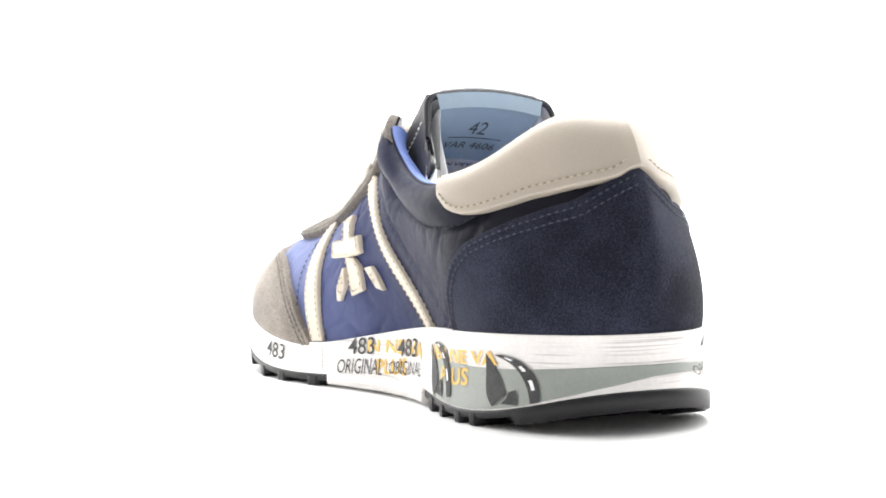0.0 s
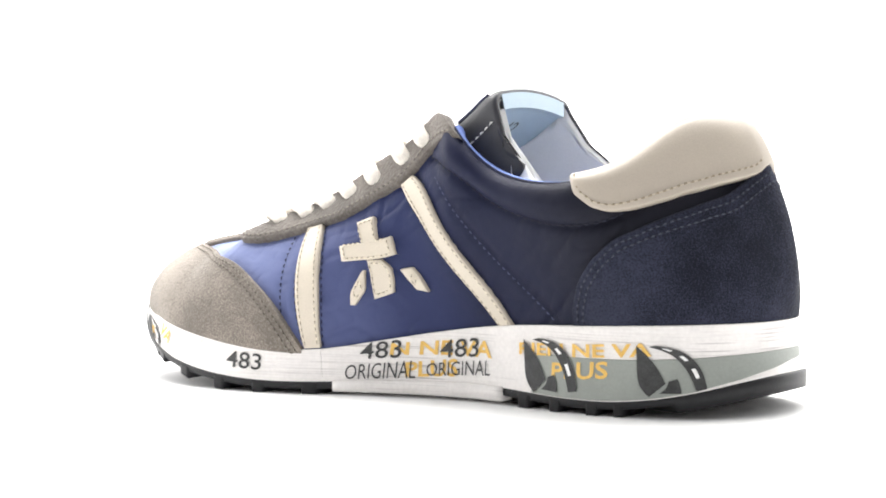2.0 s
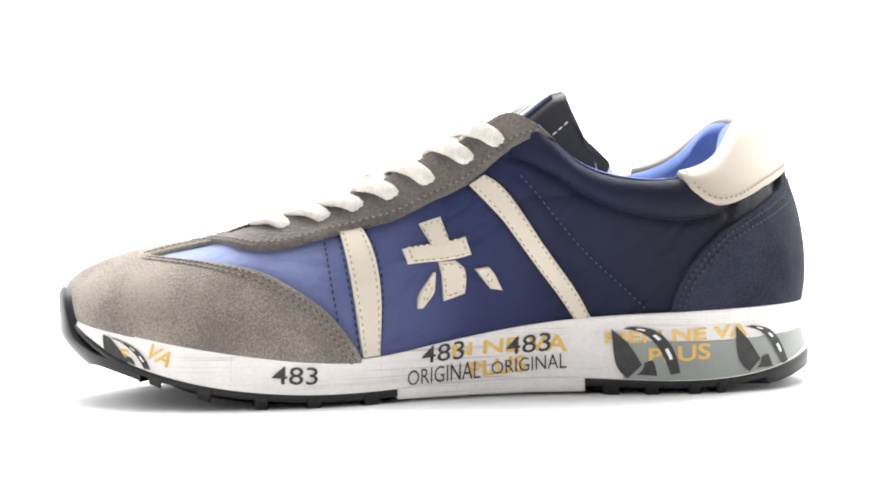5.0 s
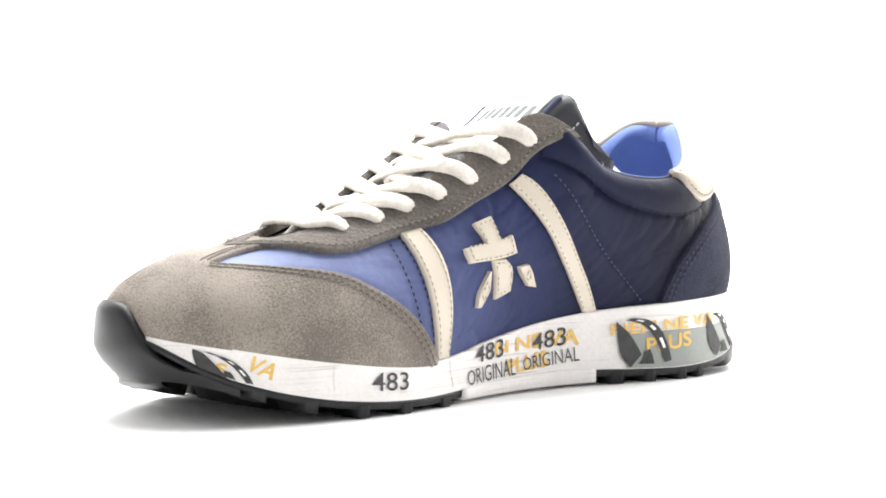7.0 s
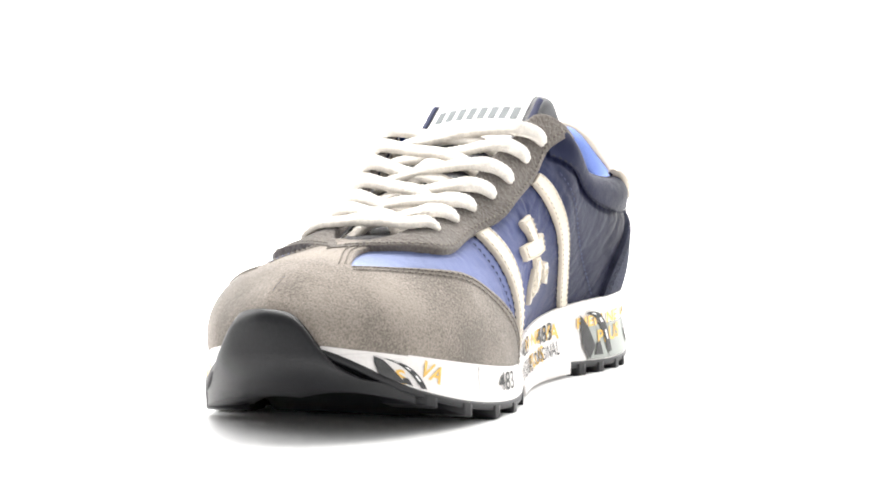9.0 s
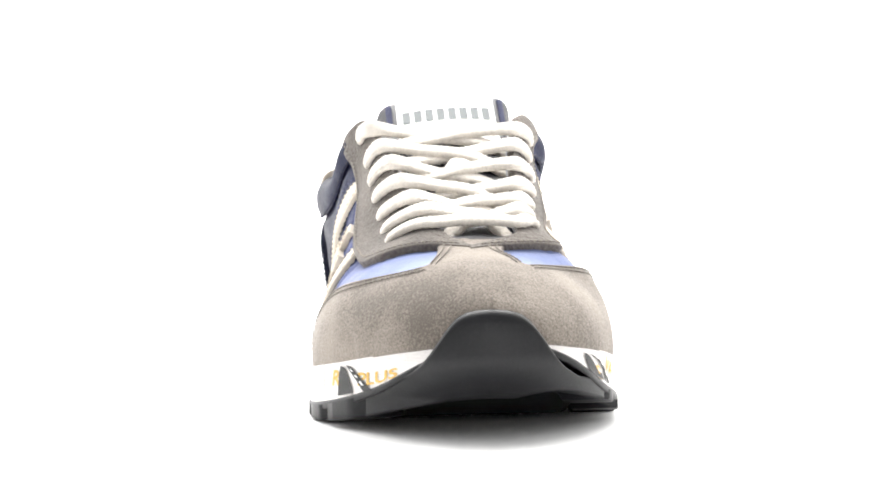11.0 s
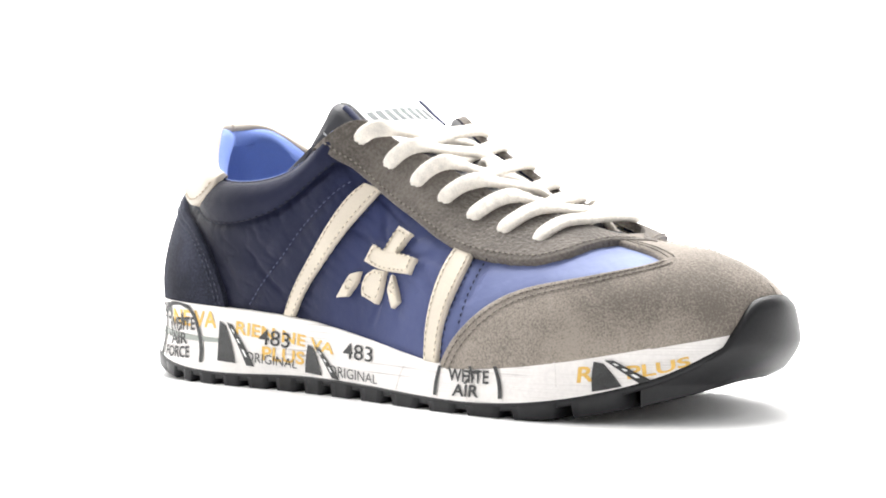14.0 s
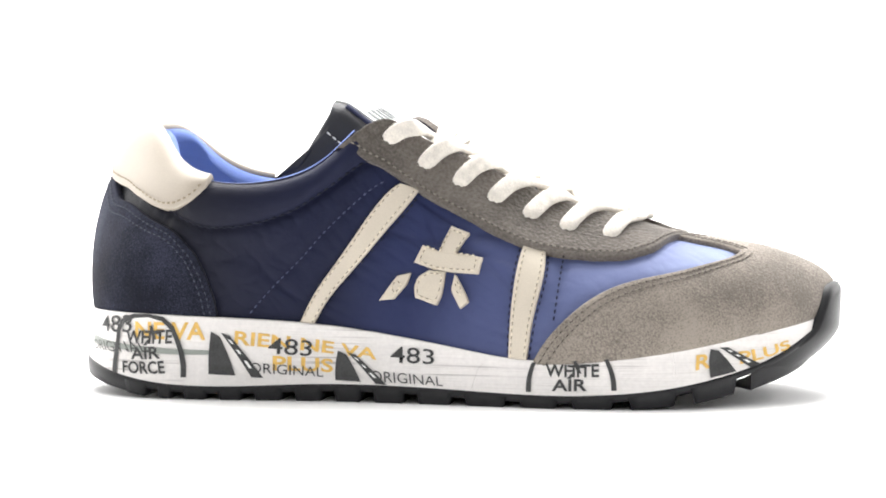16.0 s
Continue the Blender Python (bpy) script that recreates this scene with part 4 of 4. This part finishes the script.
def over_rim(side, i):
    """Out of an eyelet, forward over the suede and across the rim."""
    s, v0 = HOLES[side][i]
    run = []
    for ds, k, o in ((-.001, -.10, -.0012), (.0, .04, .0022), (.006, .26, .0036), (.014, .58, .0040), (.026, 1.0, .0038)):
        v = v0 + (1 - v0) * k
        p = skin(side, s + ds, v, o)
        run.append((p, (skin(side, s + ds, v, o + .001) - p) / .001))
    return run


def across(a, b, lift, steps):
    u, run = np.linspace(0, 1, len(SPINE)), []
    for f in steps:
        p = a * (1 - f) + b * f
        k = np.argmin(np.abs(SPINE[:, 0] - p[0]))
        t = tongue_at(u[k], float(p[1] - TONGUE_Y), -.0024 - lift * math.sin(math.pi * f) ** 2)
        run.append((np.array([p[0] + .3 * (t[0] - p[0]), p[1], max(t[2], p[2] + .0004 + lift * .5)]), np.array([.45, 0, .9])))
    return run


def strand(side, i, lift):
    """From the eyelet i of one side, across the tongue, under the other side's suede one row lower."""
    run = over_rim(side, i)
    s = HOLES[-side][i - 1][0] + .018
    tuck = [(skin(-side, s, 1.0, -.0035) - [0, 0, .001], np.array([.45, 0, .9])), (skin(-side, s, .93, -.0035), np.array([.3, -side * .5, .8]))]
    run = run + across(run[-1][0], tuck[0][0], lift, (.28, .5, .72)) + tuck
    return lace_path(np.array([r[0] for r in run]), np.array([r[1] for r in run]))


def build_laces(shoe):
    lace = None
    jobs = [(1, i, .0012 if i % 2 else .0032) for i in range(1, 7)] + [(-1, i, .0032 if i % 2 else .0012) for i in range(1, 7)] + [(0, 0, 0)]
    for side, i, lift in jobs:
        bm = bmesh.new()
        if side:
            p, up = strand(side, i, lift)
        else:
            one, two = over_rim(1, 0), over_rim(-1, 0)
            run = one + across(one[-1][0], two[-1][0], .0008, (.3, .5, .7)) + two[::-1]
            p, up = lace_path(np.array([r[0] for r in run]), np.array([r[1] for r in run]))
        ribbon(bm, p, up, .0066, .0030)
        ob = part("lace", bm, LACE, lace or shoe, "" if lace else "flat cream cotton laces, criss-crossed")
        lace = lace or ob
    # the knotted end tucked in the middle
    bm = bmesh.new()
    p = np.array([tongue_at(a, q, -d) for a, q, d in ((.49, -.004, .001), (.515, -.003, .0035), (.545, -.0005, .0048), (.57, .001, .0035), (.585, .001, .000))])
    q = smooth_line(p, 24)
    ribbon(bm, q, np.tile([.5, 0, .86], (24, 1)), .0075, .0030)
    part("lace_end", bm, LACE, lace)


# ---- prints on the midsole ----
def stamp(under, side, key, mat, out, text="", fat=0.0, label=""):
    p0, p1, p2 = (np.array(q) for q in MARKS[side][key])
    co, faces = glyphs(text, fat)
    sw = p0 + co[:, :1] * (p1 - p0) + co[:, 1:] * (p2 - p0)
    bm = bmesh.new()
    vs = [bm.verts.new(x) for x in wall(side, np.clip(sw[:, 0], 0, 1), np.clip(sw[:, 1], .0, 1.0), out)]
    for f in faces:
        bm.faces.new([vs[i] for i in f])
    return part("stamp_lettering", bm, mat, under, "printed " + text)


def mark(under, side, key, polys, mat, out, name, label):
    """Flat shapes in the unit box of a mark: each a strip between two edges."""
    p0, p1, p2 = (np.array(q) for q in MARKS[side][key])
    bm = bmesh.new()
    for a, b in polys:
        a, b = smooth_line(a, 14), smooth_line(b, 14)
        g = a[:, None] * (1 - np.linspace(0, 1, 5)[None, :, None]) + b[:, None] * np.linspace(0, 1, 5)[None, :, None]
        sw = p0 + g[..., :1] * (p1 - p0) + g[..., 1:] * (p2 - p0)
        sheet(bm, wall(side, np.clip(sw[..., 0], 0, 1), np.clip(sw[..., 1], 0, 1), np.full(g.shape[:2], out)))
    return part(name, bm, mat, under, label)


def build_stamps(mid):
    y, k = .00025, .00045
    for key, text in (("rna", "N NE VA"), ("pla", "PLUS"), ("rnb", "RIEN NE VA"), ("plb", "PLUS"), ("va", "VA"), ("sq", "S")):
        stamp(mid, 1, key, INK_YELLOW, y + (.0004 if key in ("rnb", "plb") else 0), text, .022)
    for key in ("483a", "483b", "483c"):
        stamp(mid, 1, key, INK_STAMP, k, "483", .004)
    for key in ("ora", "orb"):
        stamp(mid, 1, key, INK_STAMP, k, "ORIGINAL", -.004)
    for key, text in (("nv", "NE VA"), ("rnb", "RIEN NE VA"), ("plb", "PLUS"), ("rr", "R"), ("pl", "PLUS")):
        stamp(mid, -1, key, INK_YELLOW, y, text, .022)
    for key in ("483a", "483b", "483c"):
        stamp(mid, -1, key, INK_STAMP, k, "483", .004)
    for key in ("ora", "orb", "orc"):
        stamp(mid, -1, key, INK_STAMP, k, "ORIGINAL", -.004)
    for key, text in (("wh", "WHITE"), ("air", "AIR"), ("fo", "FORCE"), ("wh2", "WHITE"), ("air2", "AIR")):
        stamp(mid, -1, key, INK_STAMP, k, text, .022)

    def arch(r):
        return [(.5 - r, 0), (.5 - r, .3), (.5 - r * .93, .5), (.5 - r * .7, .5 + r * .72), (.5, .5 + r), (.5 + r * .7, .5 + r * .72), (.5 + r * .93, .5), (.5 + r, .3), (.5 + r * .98, 0)]

    def low_arch(r, e):
        return [(.5 - r, 0), (.5 - r * .98, .4), (.5 - r * .85, .98 - e)], [(.5 + r, 0), (.5 + r * .98, .4), (.5 + r * .85, .98 - e)]

    mark(mid, -1, "arch", [(arch(.5), arch(.43))], INK_STAMP, k, "stamp_arch", "black printed arch line")
    o, i = low_arch(.5, 0), low_arch(.445, 0)
    for key in ("wh", "wh2"):
        star = [([(.52, 1.3), (.60, .35)], [(.58, 1.35), (.68, .30)]), ([(.42, .80), (.76, .70)], [(.42, 1.0), (.76, .90)]), ([(.50, .35), (.40, -.1)], [(.56, .35), (.48, -.1)])]
        mark(mid, -1, key, star, INK_STAMP, k + .0002, "stamp_star", "small black printed star strokes")
    for e in (0, 1):
        mark(mid, -1, "arch2", [(o[e], i[e])], INK_STAMP, k, "stamp_arch", "black printed arch side")

    # road signs: a dark wedge beside a curved band with pale dashes
    leaf = [([(0, 1), (.02, .6), (.10, .18), (.22, .02)], [(0, 1), (.18, .78), (.34, .50), (.44, .26)])]
    block = [([(0, 1), (-.05, .5), (-.05, 0)], [(.18, .9), (.36, .45), (.5, .02)])]
    band = [([(.18, .98), (.45, .86), (.72, .50), (.86, .04)], [(.30, 1.0), (.62, .90), (.90, .54), (1.0, .06)])]
    straight = [([(.20, 1.0), (.50, .55), (.82, .0)], [(.38, .95), (.72, .50), (1.06, .0)])]
    foot = [([(.48, .30), (.44, .16), (.36, .08)], [(.60, .34), (.64, .20), (.66, .04)])]

    def dash(t0, t1, strip):
        a, b = smooth_line(strip[0][0], 60), smooth_line(strip[0][1], 60)
        p, q = a * .65 + b * .35, a * .35 + b * .65
        i, j = int(t0 * 59), int(t1 * 59)
        return [(tuple(x) for x in p[i:j]), (tuple(x) for x in q[i:j])]

    for side, key in ((1, "road1"), (1, "road2"), (1, "road3"), (-1, "road1"), (-1, "road2"), (-1, "road3")):
        lift = k + (.0004 if side > 0 and key != "road3" else 0)
        sign = mark(mid, side, key, (block if side < 0 or key == "road3" else leaf) + (band + foot if side > 0 else straight), INK_STAMP, lift, "stamp_road", "black printed wedge and road band")
        ds = [[list(x) for x in dash(*t, band if side > 0 else straight)] for t in ((.12, .24), (.36, .48), (.62, .80))]
        mark(sign, side, key, ds, WHITE_CLOTH, lift + .0002, "stamp_dash", "pale dashes in the printed band")


def build_mould_lines(mid):
    """Thin upright parting lines where the midsole's pieces meet."""
    for side, runs in ((-1, [[(0.5552, 0.74), (0.5488, 0.485), (0.5434, 0.075)], [(0.765, 0.929), (0.7666, 0.634), (0.7675, 0.314)]]), (1, [[(0.5889, 0.923), (0.5878, 0.589), (0.5861, 0.158)], [(0.7545, 0.86), (0.7558, 0.518), (0.7553, 0.245)]])):
        for run in runs:
            q = smooth_line(run, 16)
            bm = bmesh.new()
            rows = [wall(side, q[:, 0] + ds, q[:, 1], np.full(16, o)) for ds, o in ((-.0016, -.0003), (-.0006, .00035), (.0006, .00035), (.0016, -.0003))]
            sheet(bm, np.array(rows))
            part("mould_line", bm, RUBBER, mid)


def build_insert(mid):
    """The sage green layer let into the midsole round the heel."""
    bm = bmesh.new()
    for side in (1, -1):
        s = np.linspace(0, .30 if side > 0 else .235, 60)
        if side > 0:
            hi = np.interp(s, [0, .05, .15, .30], [.46, .47, .54, .60])
            lo = np.interp(s, [0, .03, .07, .12, .28, .30], [.25, .16, .07, .025, .02, .02])
        else:
            hi = np.interp(s, [0, .08, .16, .235], [.46, .47, .51, .52])
            lo = np.interp(s, [0, .06, .12, .235], [.25, .33, .40, .46])
        t, h = rimmed(8, .03)
        w = lo[:, None] * (1 - t[None]) + hi[:, None] * t[None]
        out = np.clip(h, -.2, 1)[None] * .0004 * np.ones_like(w)
        p = wall(side, np.broadcast_to(s[:, None], w.shape), w, out)
        p[0, :, 1] = FORM[0, 1]
        sheet(bm, p)
    weld(bm, 5e-5)
    part("heel_insert", bm, SAGE, mid, "sage grey-green rubber layer round the heel")


def motions():
    rows = [(t, pose(0, 0, 0, 0, 0, -64.0 + 14.6 * t)) for t in range(0, 17, 2)]
    walk(shoe, rows)


backdrop()
build_upper(shoe)
mid = build_sole(shoe)
build_mould_lines(mid)
build_insert(mid)
build_tongue(shoe)
build_laces(shoe)
build_stamps(mid)
motions()
